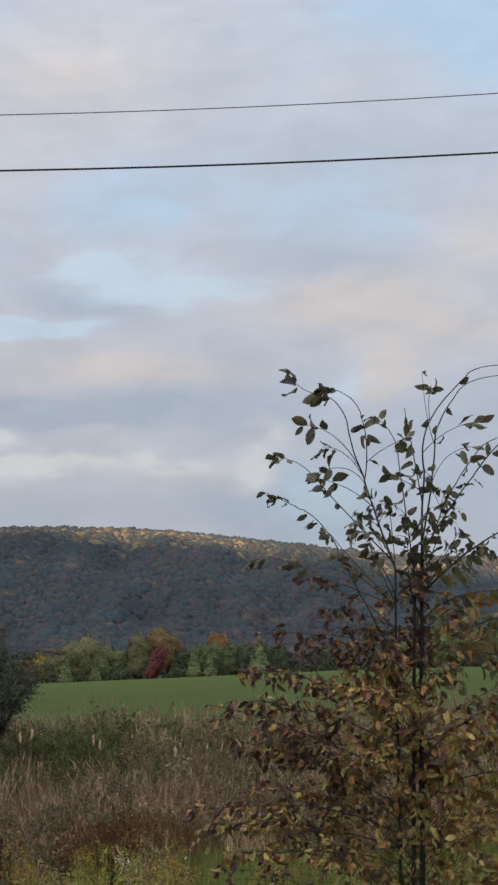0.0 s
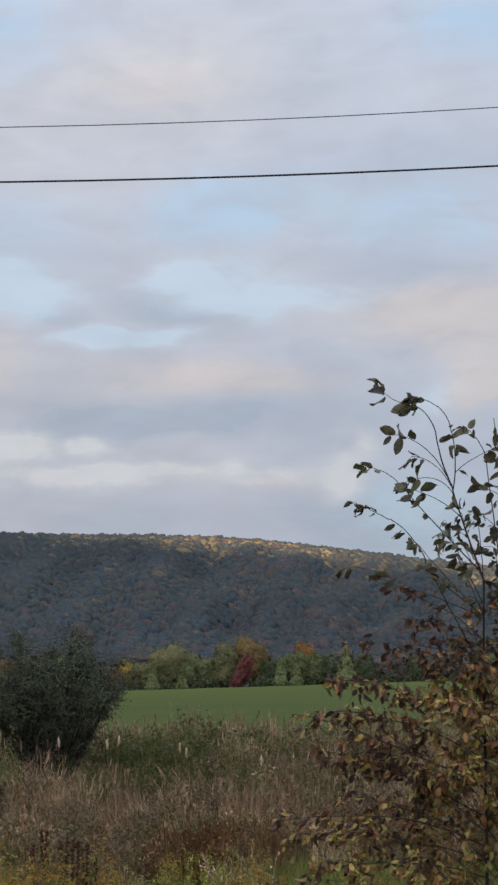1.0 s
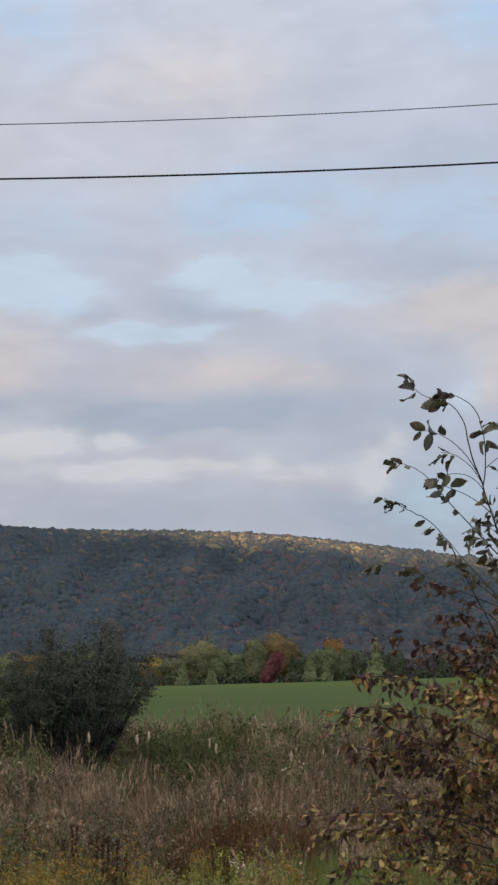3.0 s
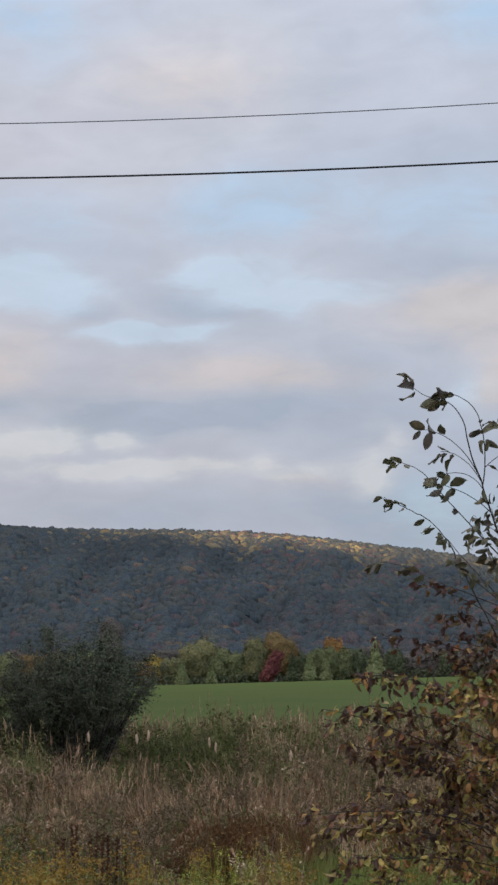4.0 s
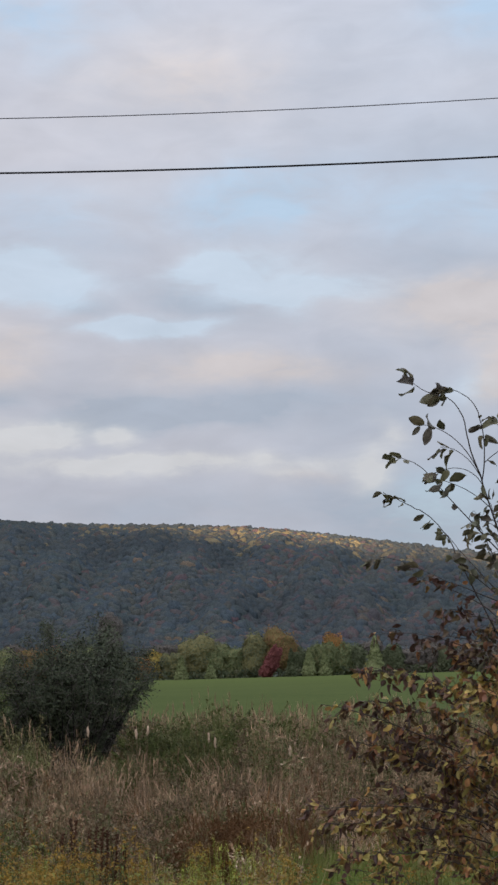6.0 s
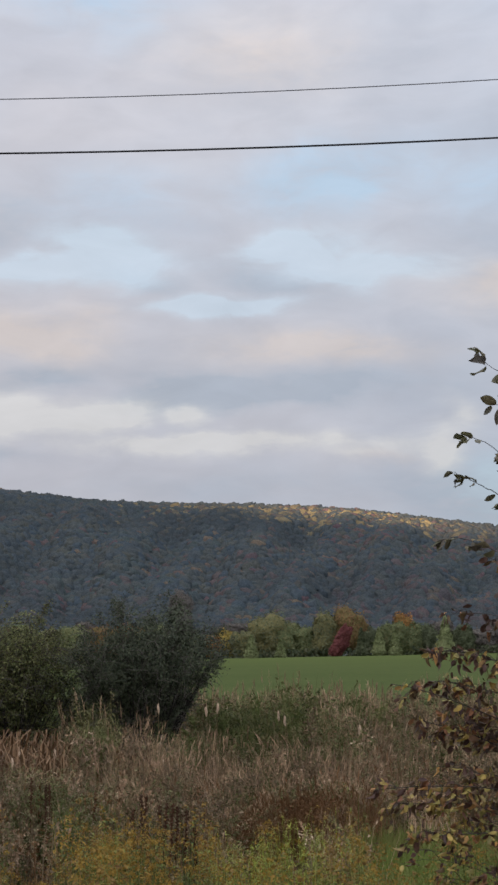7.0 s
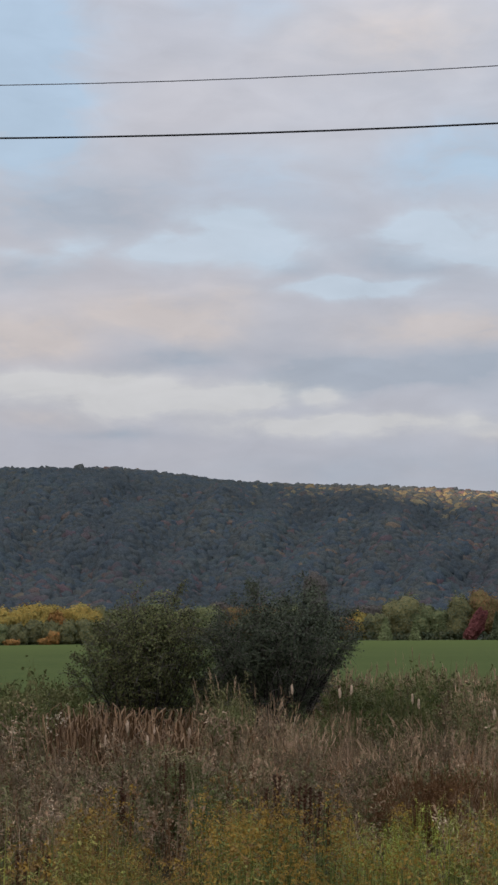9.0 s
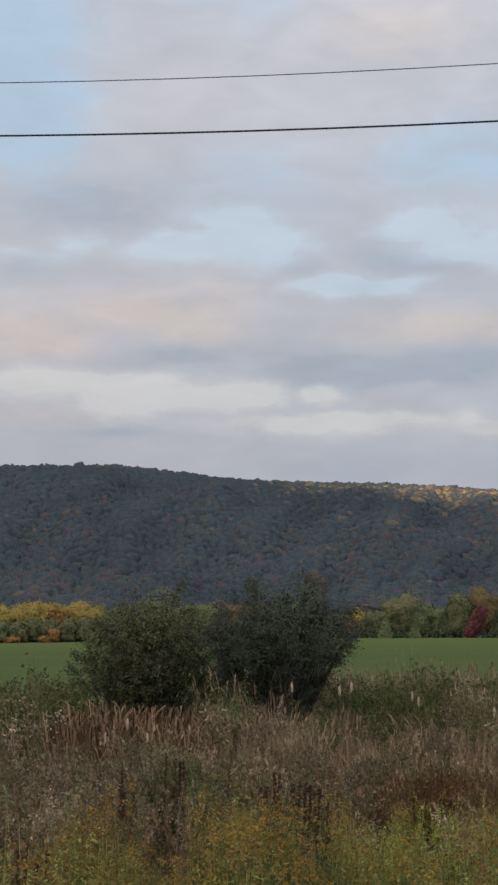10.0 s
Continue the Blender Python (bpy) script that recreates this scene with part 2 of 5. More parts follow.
FORB = material("dead_forb", [(0.060, 0.042, 0.028), (0.082, 0.054, 0.033), (0.109, 0.071, 0.044), (0.163, 0.100, 0.061), (0.116, 0.100, 0.053), (0.195, 0.174, 0.087), (0.281, 0.187, 0.113), (0.364, 0.220, 0.130), (0.493, 0.352, 0.231), (0.512, 0.370, 0.246), (0.711, 0.559, 0.400)], "both", 0.9, (0.125, 0.092, 0.058), 0.75, 0.15, 0.1, grain=0.3, grain_scale=12)
RUSSET = material("russet_grass", [(0.102, 0.048, 0.023), (0.218, 0.109, 0.048), (0.076, 0.039, 0.020), (0.307, 0.171, 0.084), (0.141, 0.069, 0.033)], "island", 0.85, (0.117, 0.061, 0.027), 0.5, 0.15, 0.1)
FLUFF = material("aster_fluff", [(0.202, 0.142, 0.099), (0.266, 0.200, 0.138), (0.165, 0.108, 0.076)], "tint", 0.95, through_light=0.2, spec=0.05)
BRIGHT = material("bright_weed_leaves", [(0.157, 0.194, 0.032), (0.288, 0.309, 0.046), (0.209, 0.238, 0.037), (0.393, 0.373, 0.063)], "island", 0.6, through_light=0.3)
LAWN = material("green_grass", [(0.111, 0.166, 0.030), (0.147, 0.200, 0.038), (0.123, 0.142, 0.034)], "tint", 0.65, (0.161, 0.152, 0.042), 0.8, 0.25)
GREENS = material("weed_leaves", [(0.042, 0.048, 0.021), (0.052, 0.059, 0.025), (0.083, 0.092, 0.035), (0.127, 0.128, 0.048), (0.205, 0.159, 0.087), (0.159, 0.153, 0.056), (0.316, 0.270, 0.130)],
                  "both", 0.85, (0.07, 0.088, 0.026), 0.8, 0.15, 0.06)
GOLD = material("goldenrod_leaves", [(0.046, 0.057, 0.025), (0.067, 0.077, 0.028), (0.110, 0.132, 0.038), (0.177, 0.203, 0.055), (0.252, 0.277, 0.071), (0.366, 0.299, 0.090), (0.342, 0.337, 0.079), (0.544, 0.495, 0.122)],
                "both", 0.85, (0.075, 0.08, 0.022), 0.9, 0.15, 0.08)
PLUME = material("goldenrod_plumes", [(0.260, 0.148, 0.031), (0.316, 0.196, 0.041), (0.199, 0.119, 0.047), (0.173, 0.101, 0.041)], "tint", 0.85, through_light=0.15, spec=0.1)
OLIVES = [(0.083, 0.083, 0.046), (0.138, 0.128, 0.065), (0.074, 0.061, 0.049), (0.176, 0.147, 0.073)]
BROWNS = [(0.186, 0.080, 0.044), (0.353, 0.164, 0.056), (0.121, 0.054, 0.041), (0.363, 0.245, 0.068), (0.222, 0.087, 0.056), (0.514, 0.278, 0.095), (0.172, 0.119, 0.047), (0.379, 0.164, 0.064), (0.133, 0.063, 0.047), (0.409, 0.287, 0.068), (0.260, 0.112, 0.056), (0.651, 0.363, 0.113)]
MAROONS = [(0.060, 0.030, 0.024), (0.098, 0.046, 0.031), (0.048, 0.028, 0.021), (0.128, 0.084, 0.037), (0.073, 0.037, 0.028), (0.183, 0.094, 0.046)]
FULL_GREENS = [(0.111, 0.137, 0.044), (0.156, 0.179, 0.063), (0.192, 0.192, 0.065), (0.091, 0.106, 0.044)]
YELLOWS = [(0.297, 0.253, 0.077), (0.396, 0.319, 0.088), (0.220, 0.198, 0.066), (0.462, 0.341, 0.094), (0.275, 0.193, 0.072), (0.352, 0.286, 0.083), (0.550, 0.374, 0.099)]


def leaf_pair(name, stops):
    """The same leaf surface for single leaves and for joined ones."""
    return [material(name + end, stops, vary, 0.5, through_light=0.25, spec=0.3, grain=0.3, grain_scale=45) for end, vary in (("", "object"), ("_many", "island"))]


LEAF_UP, LEAF_UP_MANY = leaf_pair("leaf_olive", OLIVES)
LEAF_LOW, LEAF_MANY = leaf_pair("leaf_brown", BROWNS)
LEAF_MAROON, LEAF_MAROON_MANY = leaf_pair("leaf_maroon", MAROONS)
LEAF_GREEN, LEAF_GREEN_MANY = leaf_pair("leaf_green", FULL_GREENS)
LEAF_YELLOW, LEAF_YELLOW_MANY = leaf_pair("leaf_yellow", YELLOWS)
WIRE = material("wire_black", [(0.006, 0.006, 0.007), (0.014, 0.014, 0.015)], 3.0, 0.55)
WIRE_GREY = material("wire_aluminium", [(0.09, 0.09, 0.1), (0.15, 0.15, 0.16)], 3.0, 0.5, metal=0.4)


def ground_material():
    m = bpy.data.materials.new("ground_soil_and_field")
    m.use_nodes = True
    t = m.node_tree
    p = t.nodes["Principled BSDF"]
    pos = t.nodes.new("ShaderNodeNewGeometry").outputs["Position"]

    def noise_at(scale, detail=6.0):
        n = t.nodes.new("ShaderNodeTexNoise")
        t.links.new(pos, n.inputs["Vector"])
        n.inputs["Scale"].default_value, n.inputs["Detail"].default_value = scale, detail
        return n.outputs["Fac"]

    def mix(fac, a, b):
        n = t.nodes.new("ShaderNodeMix")
        n.data_type = "RGBA"
        for value, socket in ((fac, n.inputs[0]), (a, n.inputs[6]), (b, n.inputs[7])):
            if isinstance(value, bpy.types.NodeSocket):
                t.links.new(value, socket)
            else:
                socket.default_value = value
        return n.outputs[2]

    def step(value, a, b):
        n = t.nodes.new("ShaderNodeMapRange")
        n.interpolation_type = "SMOOTHSTEP"
        t.links.new(value, n.inputs[0])
        n.inputs[1].default_value, n.inputs[2].default_value = a, b
        return n.outputs[0]

    far = t.nodes.new("ShaderNodeVectorMath")
    far.operation = "LENGTH"
    t.links.new(pos, far.inputs[0])
    soil = mix(noise_at(1.5), (0.03, 0.024, 0.016, 1), (0.075, 0.06, 0.035, 1))
    crop = mix(step(noise_at(0.03), 0.35, 0.65), (0.062, 0.082, 0.032, 1), (0.071, 0.090, 0.036, 1))
    crop = mix(step(noise_at(1.2), 0.4, 0.75), crop, (0.088, 0.106, 0.036, 1))
    crop = mix(step(far.outputs["Value"], 150, 520), crop, (0.086, 0.108, 0.037, 1))
    forest = mix(noise_at(0.05), (0.06, 0.068, 0.062, 1), (0.075, 0.082, 0.07, 1))
    c = mix(step(far.outputs["Value"], 50, 60), soil, crop)
    c = mix(step(far.outputs["Value"], 545, 560), c, forest)
    t.links.new(c, p.inputs["Base Color"])
    b = t.nodes.new("ShaderNodeBump")
    b.inputs["Distance"].default_value = 0.15
    t.links.new(noise_at(2.5, 8.0), b.inputs["Height"])
    t.links.new(b.outputs[0], p.inputs["Normal"])
    p.inputs["Roughness"].default_value = 0.95
    p.inputs["Specular IOR Level"].default_value = 0.0
    return m


GROUND = ground_material()

# ---------------------------------------------------------------- mesh tools
rng = np.random.default_rng(7)


def mesh_of(name, verts, faces, mat, smooth=False):
    """A mesh from an array of corners and an array of faces that all have the same number of corners."""
    verts, faces = np.asarray(verts, np.float32), np.asarray(faces, np.int32)
    me = bpy.data.meshes.new(name)
    n, k = faces.shape
    me.vertices.add(len(verts))
    me.vertices.foreach_set("co", verts.ravel())
    me.loops.add(n * k)
    me.loops.foreach_set("vertex_index", faces.ravel())
    me.polygons.add(n)
    me.polygons.foreach_set("loop_start", np.arange(0, n * k, k, dtype=np.int32))
    if smooth:
        me.polygons.foreach_set("use_smooth", np.ones(n, bool))
    me.update(calc_edges=True)
    me.materials.append(mat)
    return me


def part(name, me, parent=None, label="", at=None):
    ob = new(name, me)
    if parent:
        ob.parent = parent
    if at is not None:
        ob.matrix_basis = at
    if label:
        ob["label"] = label
    return ob


def unit(v):
    return v / np.maximum(1e-9, np.linalg.norm(v, axis=-1, keepdims=True))


def cards(centres, normals, long, wide):
    """Leaf-like quads, each a kite along a random direction of its plane."""
    n = len(centres)
    a = unit(np.cross(normals, unit(rng.normal(size=(n, 3)))))
    b = np.cross(unit(normals), a)
    long, wide = np.broadcast_to(long, n)[:, None], np.broadcast_to(wide, n)[:, None]
    v = np.stack([centres - a * long, centres - b * wide + a * long * 0.1, centres + a * long, centres + b * wide + a * long * 0.1], 1)
    return v.reshape(-1, 3), np.arange(4 * n).reshape(n, 4)


def tube(points, radii, sides=6):
    """A tapered tube along points; quads."""
    pts = np.asarray(points, float)
    d = unit(np.gradient(pts, axis=0))
    ref = np.array([0.31, 0.17, 0.93]) if abs(d[0, 2]) < 0.9 else np.array([1.0, 0.2, 0.0])
    a = unit(np.cross(d, ref))
    b = np.cross(d, a)
    ang = np.linspace(0, 2 * math.pi, sides, endpoint=False)
    ring = a[:, None] * np.cos(ang)[None, :, None] + b[:, None] * np.sin(ang)[None, :, None]
    v = pts[:, None] + ring * np.asarray(radii, float)[:, None, None]
    i, j = np.meshgrid(np.arange(len(pts) - 1), np.arange(sides), indexing="ij")
    f = np.stack([i * sides + j, i * sides + (j + 1) % sides, (i + 1) * sides + (j + 1) % sides, (i + 1) * sides + j], -1).reshape(-1, 4)
    return v.reshape(-1, 3), f


def join(pieces):
    """Several (verts, faces) as one."""
    vs, fs, n = [], [], 0
    for v, f in pieces:
        vs.append(v)
        fs.append(f + n)
        n += len(v)
    return np.concatenate(vs), np.concatenate(fs)


def scatter(template, places, turns, sizes, heights=None, lean=0.0):
    """Copies of a template's (verts, faces) at places, turned about z, scaled, as one (verts, faces)."""
    v, f = template
    k = len(places)
    c, s = np.cos(turns)[:, None], np.sin(turns)[:, None]
    h = sizes if heights is None else heights
    x = (v[None, :, 0] * c - v[None, :, 1] * s) * sizes[:, None]
    y = (v[None, :, 0] * s + v[None, :, 1] * c) * sizes[:, None]
    z = v[None, :, 2] * h[:, None]
    if lean:
        lx, ly = rng.normal(0, lean, (2, k))
        x, y = x + lx[:, None] * z, y + ly[:, None] * z
    out = np.stack([x, y, z], -1) + places[:, None]
    return out.reshape(-1, 3), (f[None] + (np.arange(k) * len(v))[:, None, None]).reshape(-1, f.shape[1])


def curve_points(p0, p1, p2, n=8):
    """A bow from p0 to p2, drawn towards p1."""
    t = np.linspace(0, 1, n)[:, None]
    p0, p1, p2 = (np.asarray(p, float) for p in (p0, p1, p2))
    return (1 - t) ** 2 * p0 + 2 * t * (1 - t) * p1 + t ** 2 * p2


# ---------------------------------------------------------------- the land
RIDGE_AZ = [-180, -60, -40, -25, -14, -10.3, -8.3, -6.4, -4.4, -1.2, 0.8, 2.8, 4.7, 6.6, 8.5, 11, 13.9, 25, 40, 60, 180]
RIDGE_EL = [0.5, 2.5, 4.13, 5.23, 5.55, 5.61, 5.43, 5.18, 5.05, 4.99, 4.88, 4.73, 4.48, 4.19, 3.88, 3.55, 3.40, 2.5, 2, 1.5, 0.5]
HILL_FOOT, HILL_TOP = 1000.0, 1880.0
# the far hill behind the camera keeps the evening sun off all but the top of the wooded one
SHADE_AZ = [-60, -20, -8, -5, -3, -1.2, 0.8, 2.8, 5, 7.7, 10.5, 13.3, 25, 60]
SHADE_EL = [7.0, 6.4, 5.7, 5.1, 4.78, 4.5, 4.13, 3.75, 3.4, 3.05, 2.4, 1.75, 1.0, 0.5]
BACK = 2400.0


def back_hill():
    az = np.radians(np.interp(np.linspace(0, 1, 60), np.linspace(0, 1, len(SHADE_AZ)), SHADE_AZ))
    z = EYE + HILL_TOP * np.tan(np.radians(np.interp(np.degrees(az), SHADE_AZ, SHADE_EL)))
    q = np.stack([HILL_TOP * np.sin(az), HILL_TOP * np.cos(az)], 1)
    s = np.array([math.sin(radians(SUN_AZ)), math.cos(radians(SUN_AZ))])
    b = q @ s
    far = -b + np.sqrt(np.maximum(1.0, b * b - (q ** 2).sum(1) + BACK ** 2))
    e = q + far[:, None] * s
    turn = (np.degrees(np.arctan2(e[:, 0], e[:, 1])) - SUN_AZ + 180) % 360 - 180
    order = np.argsort(turn)
    return turn[order], (z + far * math.tan(radians(SUN_EL)))[order]


BACK_TURN, BACK_HEIGHT = back_hill()


def smooth(x, a, b):
    t = np.clip((x - a) / (b - a), 0, 1)
    return t * t * (3 - 2 * t)


def land(x, y):
    """The height of the ground."""
    x, y = np.asarray(x, float), np.asarray(y, float)
    r, az = np.hypot(x, y), np.degrees(np.arctan2(x, y))
    z = 1.4 * (1 - smooth(r, 4.0, 13.0))
    z = z + smooth(r, 60, 520) * np.interp(az, [-30, -14, -2, 8, 14, 30], [-2.6, -1.7, 0.15, 0.95, 0.6, 0.0])
    front = 1 - smooth(np.abs(az), 60, 95)
    top = HILL_TOP * np.tan(np.radians(np.interp(az, RIDGE_AZ, RIDGE_EL)))
    rise = 0.75 * np.clip((r - HILL_FOOT) / (HILL_TOP - HILL_FOOT), 0, 1) ** 1.1 + 0.25 * smooth(r, HILL_FOOT, HILL_TOP)
    folds = 7 * np.sin(az * 1.3 + r * 0.006) + 5 * np.sin(az * 2.9 - r * 0.011 + 1.0)
    z = z + front * (top * rise + folds * smooth(r, 1050, 1300) * (1 - smooth(r, 1650, 1850)))
    z = z - front * top * 0.6 * smooth(r, HILL_TOP + 40, 3600)
    turn = (az - SUN_AZ + 180) % 360 - 180
    h = np.interp(turn, BACK_TURN, BACK_HEIGHT) * (1 - smooth(np.abs(turn), 75, 105))
    z = z + h * smooth(r, 700, BACK) * (1 - 0.7 * smooth(r, BACK, 4400))
    return z


az_steps = np.radians(np.concatenate([np.arange(-180, -20, 4.0), np.arange(-20, 20, 0.4), np.arange(20, 180, 4.0)]))
r_steps = np.concatenate([[0.0], np.linspace(1.5, 60, 40), np.geomspace(66, 950, 34), np.linspace(980, 1960, 50), np.geomspace(2040, 4600, 24)])
gr, ga = np.meshgrid(r_steps, az_steps, indexing="ij")
gx, gy = gr * np.sin(ga), gr * np.cos(ga)
gz = land(gx, gy)
i, j = np.meshgrid(np.arange(len(r_steps) - 1), np.arange(len(az_steps)), indexing="ij")
na = len(az_steps)
ground_faces = np.stack([i * na + j, i * na + (j + 1) % na, (i + 1) * na + (j + 1) % na, (i + 1) * na + j], -1).reshape(-1, 4)[:, ::-1]
ground = part("ground", mesh_of("ground", np.stack([gx, gy, gz], -1).reshape(-1, 3), ground_faces, GROUND, smooth=True))
tagged(ground, "dark marshy soil, green crop field and a hill rising behind", "ground", kind="structure")


def on_land(az, r):
    a = np.radians(az)
    x, y = r * np.sin(a), r * np.cos(a)
    return np.stack([x, y, land(x, y)], -1)


# ---------------------------------------------------------------- the wooded hill
def crown_template(seed, point=0.0):
    """A lumpy tree crown seen from far off; triangles."""
    bm = bmesh.new()
    bmesh.ops.create_icosphere(bm, subdivisions=2, radius=1.0)
    bmesh.ops.delete(bm, geom=[v for v in bm.verts if v.co.z < -0.05], context="VERTS")
    for v in bm.verts:
        d = noise.noise(v.co * 1.3 + Vector((seed * 9.1, 0, 0))) * 0.4 + noise.noise(v.co * 3.2 + Vector((0, seed * 5.7, 0))) * 0.32
        v.co *= 1 + d
        if point:
            v.co.x, v.co.y = v.co.x * (1 - point * max(0, v.co.z)), v.co.y * (1 - point * max(0, v.co.z))
    bm.verts.index_update()
    verts = np.array([v.co[:] for v in bm.verts])
    faces = np.array([[v.index for v in f.verts] for f in bm.faces])
    bm.free()
    return verts, faces


hill_pieces, hill_tints = [], []
az_n, rr = [], 1100.0
while rr < HILL_TOP + 30:
    step_az = math.degrees(6.8 / rr)
    a = np.arange(-14.8, 14.8, step_az) + rng.uniform(-0.4, 0.4) * step_az
    az_n.append(np.stack([a + rng.normal(0, 0.3, len(a)) * step_az, rr + rng.normal(0, 2.4, len(a))], 1))
    rr += 7.3
spots = np.concatenate(az_n)
which = np.where(rng.uniform(0, 1, len(spots)) < 0.04, 9, rng.integers(0, 9, len(spots)))
for k in range(10):
    sel = spots[which == k]
    base_pts = on_land(sel[:, 0], sel[:, 1])
    size = rng.uniform(4.6, 6.8, len(sel)) * np.where(rng.uniform(0, 1, len(sel)) < 0.1, 1.25, 1.0)
    tall = size * rng.uniform(0.95, 1.3, len(sel)) + 0.4
    base_pts[:, 2] -= rng.uniform(0.4, 0.62, len(sel)) * tall
    template = crown_template(k + 1, 0.0 if k < 9 else 0.4)
    v, f = scatter(template, base_pts, rng.uniform(0, 6.28, len(sel)), size, tall)
    hill_pieces.append((v, f))
    x, y = base_pts[:, 0] / 70, base_pts[:, 1] / 70
    drift = 0.5 + 0.25 * np.sin(x * 1.3 + np.sin(y)) + 0.25 * np.sin(y * 1.7 + 2 * np.sin(x * 0.7))
    # rust gathers low on the slope and in drifts; ochre near the top boosts the sunlit band by colour
    luck = rng.uniform(0, 1, len(sel))
    low, high = 1 - smooth(sel[:, 1], 1150, 1420), smooth(sel[:, 1], 1600, 1760) * smooth(sel[:, 0], -6, -2) * (1 - smooth(sel[:, 1], 1845, 1865))
    tint = 0.48 * (0.7 * rng.uniform(0, 1, len(sel)) + 0.3 * drift)
    tint = np.where(luck < (0.35 + 0.65 * smooth(sel[:, 0], -7, 2)) * (0.07 + 0.18 * drift * drift) + (0.15 + 0.2 * smooth(sel[:, 0], 0, 8)) * low, rng.uniform(0.48, 0.82, len(sel)), tint)
    tint = np.where(luck > 1.0 - 0.32 * high, rng.uniform(0.8, 1.0, len(sel)), tint)
    hill_tints.append(np.repeat(tint, len(template[0])))
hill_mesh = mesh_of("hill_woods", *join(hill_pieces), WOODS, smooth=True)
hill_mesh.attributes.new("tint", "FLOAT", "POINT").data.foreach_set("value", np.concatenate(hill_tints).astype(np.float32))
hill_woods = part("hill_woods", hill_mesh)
tagged(hill_woods, "dense autumn woods in green, rust and ochre on the hill, greyed blue as haze", "woods", kind="stuff")

# ---------------------------------------------------------------- trees along the field
rng = np.random.default_rng(11)
def foliage_mat(name, stops):
    return material(name, stops, "island", 0.8, through_light=0.12, spec=0.06, grain=0.35, grain_scale=1.3, bump=0.3)


TREE_GREEN = foliage_mat("foliage_green", [(0.112, 0.136, 0.061), (0.146, 0.164, 0.073), (0.097, 0.116, 0.057), (0.174, 0.173, 0.077)])
TREE_YELLOW = foliage_mat("foliage_yellow_green", [(0.126, 0.135, 0.068), (0.165, 0.157, 0.071), (0.102, 0.114, 0.068), (0.190, 0.168, 0.071)])
TREE_GOLD = foliage_mat("foliage_gold", [(0.268, 0.215, 0.061), (0.332, 0.246, 0.066), (0.224, 0.187, 0.058), (0.359, 0.239, 0.061)])
TREE_ORANGE = foliage_mat("foliage_orange", [(0.276, 0.124, 0.041), (0.338, 0.161, 0.050), (0.224, 0.116, 0.041), (0.224, 0.143, 0.050)])
TREE_RED = foliage_mat("foliage_red", [(0.173, 0.057, 0.055), (0.207, 0.074, 0.065), (0.138, 0.047, 0.048)])
TREE_BROWN = foliage_mat("foliage_brown", [(0.181, 0.105, 0.049), (0.221, 0.129, 0.056), (0.141, 0.085, 0.045), (0.160, 0.125, 0.049)])
TREE_DARK = foliage_mat("foliage_dark", [(0.074, 0.089, 0.048), (0.090, 0.102, 0.055), (0.105, 0.116, 0.063)])
# greyed leaf colours that put haze onto the farther trees
TREE_HAZE = {"brown": foliage_mat("foliage_hazed_brown", [(0.124, 0.108, 0.092), (0.140, 0.118, 0.097), (0.115, 0.104, 0.092)]), "dark": foliage_mat("foliage_hazed_green", [(0.112, 0.126, 0.114), (0.130, 0.138, 0.118)])}
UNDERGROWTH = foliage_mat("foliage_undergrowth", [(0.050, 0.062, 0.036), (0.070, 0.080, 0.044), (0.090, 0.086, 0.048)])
TREE_PINE = foliage_mat("foliage_pine", [(0.177, 0.206, 0.092), (0.213, 0.231, 0.107), (0.147, 0.172, 0.075)])


def far_crown(width, height, count, card, low=0.04):
    """A broad crown: an uneven dome from the ground up, under overlapping clumps of leaves that lie along it."""
    seed = Vector(rng.uniform(-50, 50, 3))

    def swollen(d):
        bulge = np.array([0.55 * noise.noise(Vector(q) * 1.6 + seed) + 0.36 * noise.noise(Vector(q) * 3.6 - seed) for q in d])
        z = d[:, 2]
        girth = np.where(z > 0, (1 - np.abs(z) ** 2.3) ** (1 / 2.1), (1 - np.abs(z) ** 6) ** (1 / 3)) / np.maximum(0.02, np.sqrt(1 - z * z))
        p = d * np.stack([girth * width / 2, girth * width / 2, 0 * z + height * 0.5], 1) * (0.88 + 0.62 * bulge)[:, None]
        return p + [0, 0, height * 0.5]

    bm = bmesh.new()
    bmesh.ops.create_icosphere(bm, subdivisions=3, radius=1.0)
    bm.verts.index_update()
    core = np.array([v.co[:] for v in bm.verts])
    tris = np.array([[v.index for v in f.verts] for f in bm.faces])
    bm.free()
    core = swollen(core)
    core = (core - [0, 0, height * 0.45]) * 0.95 + [0, 0, height * 0.45]
    d = unit(rng.normal(size=(count, 3)) * [1, 1, 0.9])
    d = d[d[:, 1] < 0.5]
    p = swollen(d) * rng.uniform(0.96, 1.05, (len(d), 1)) + rng.normal(0, 0.12, (len(d), 3))
    p[:, 2] = np.maximum(p[:, 2], height * low)
    v, f = cards(p, d * [1, 1, 0.8] + [0, -0.1, 0.35] + rng.normal(0, 0.5, (len(d), 3)), card * rng.uniform(0.6, 1.3, len(d)), card * 0.7 * rng.uniform(0.6, 1.3, len(d)))
    core[:, 2] = np.maximum(core[:, 2], 0.0)
    return join([(core, tris), (v, np.concatenate([f[:, :3], f[:, [0, 2, 3]]]))])


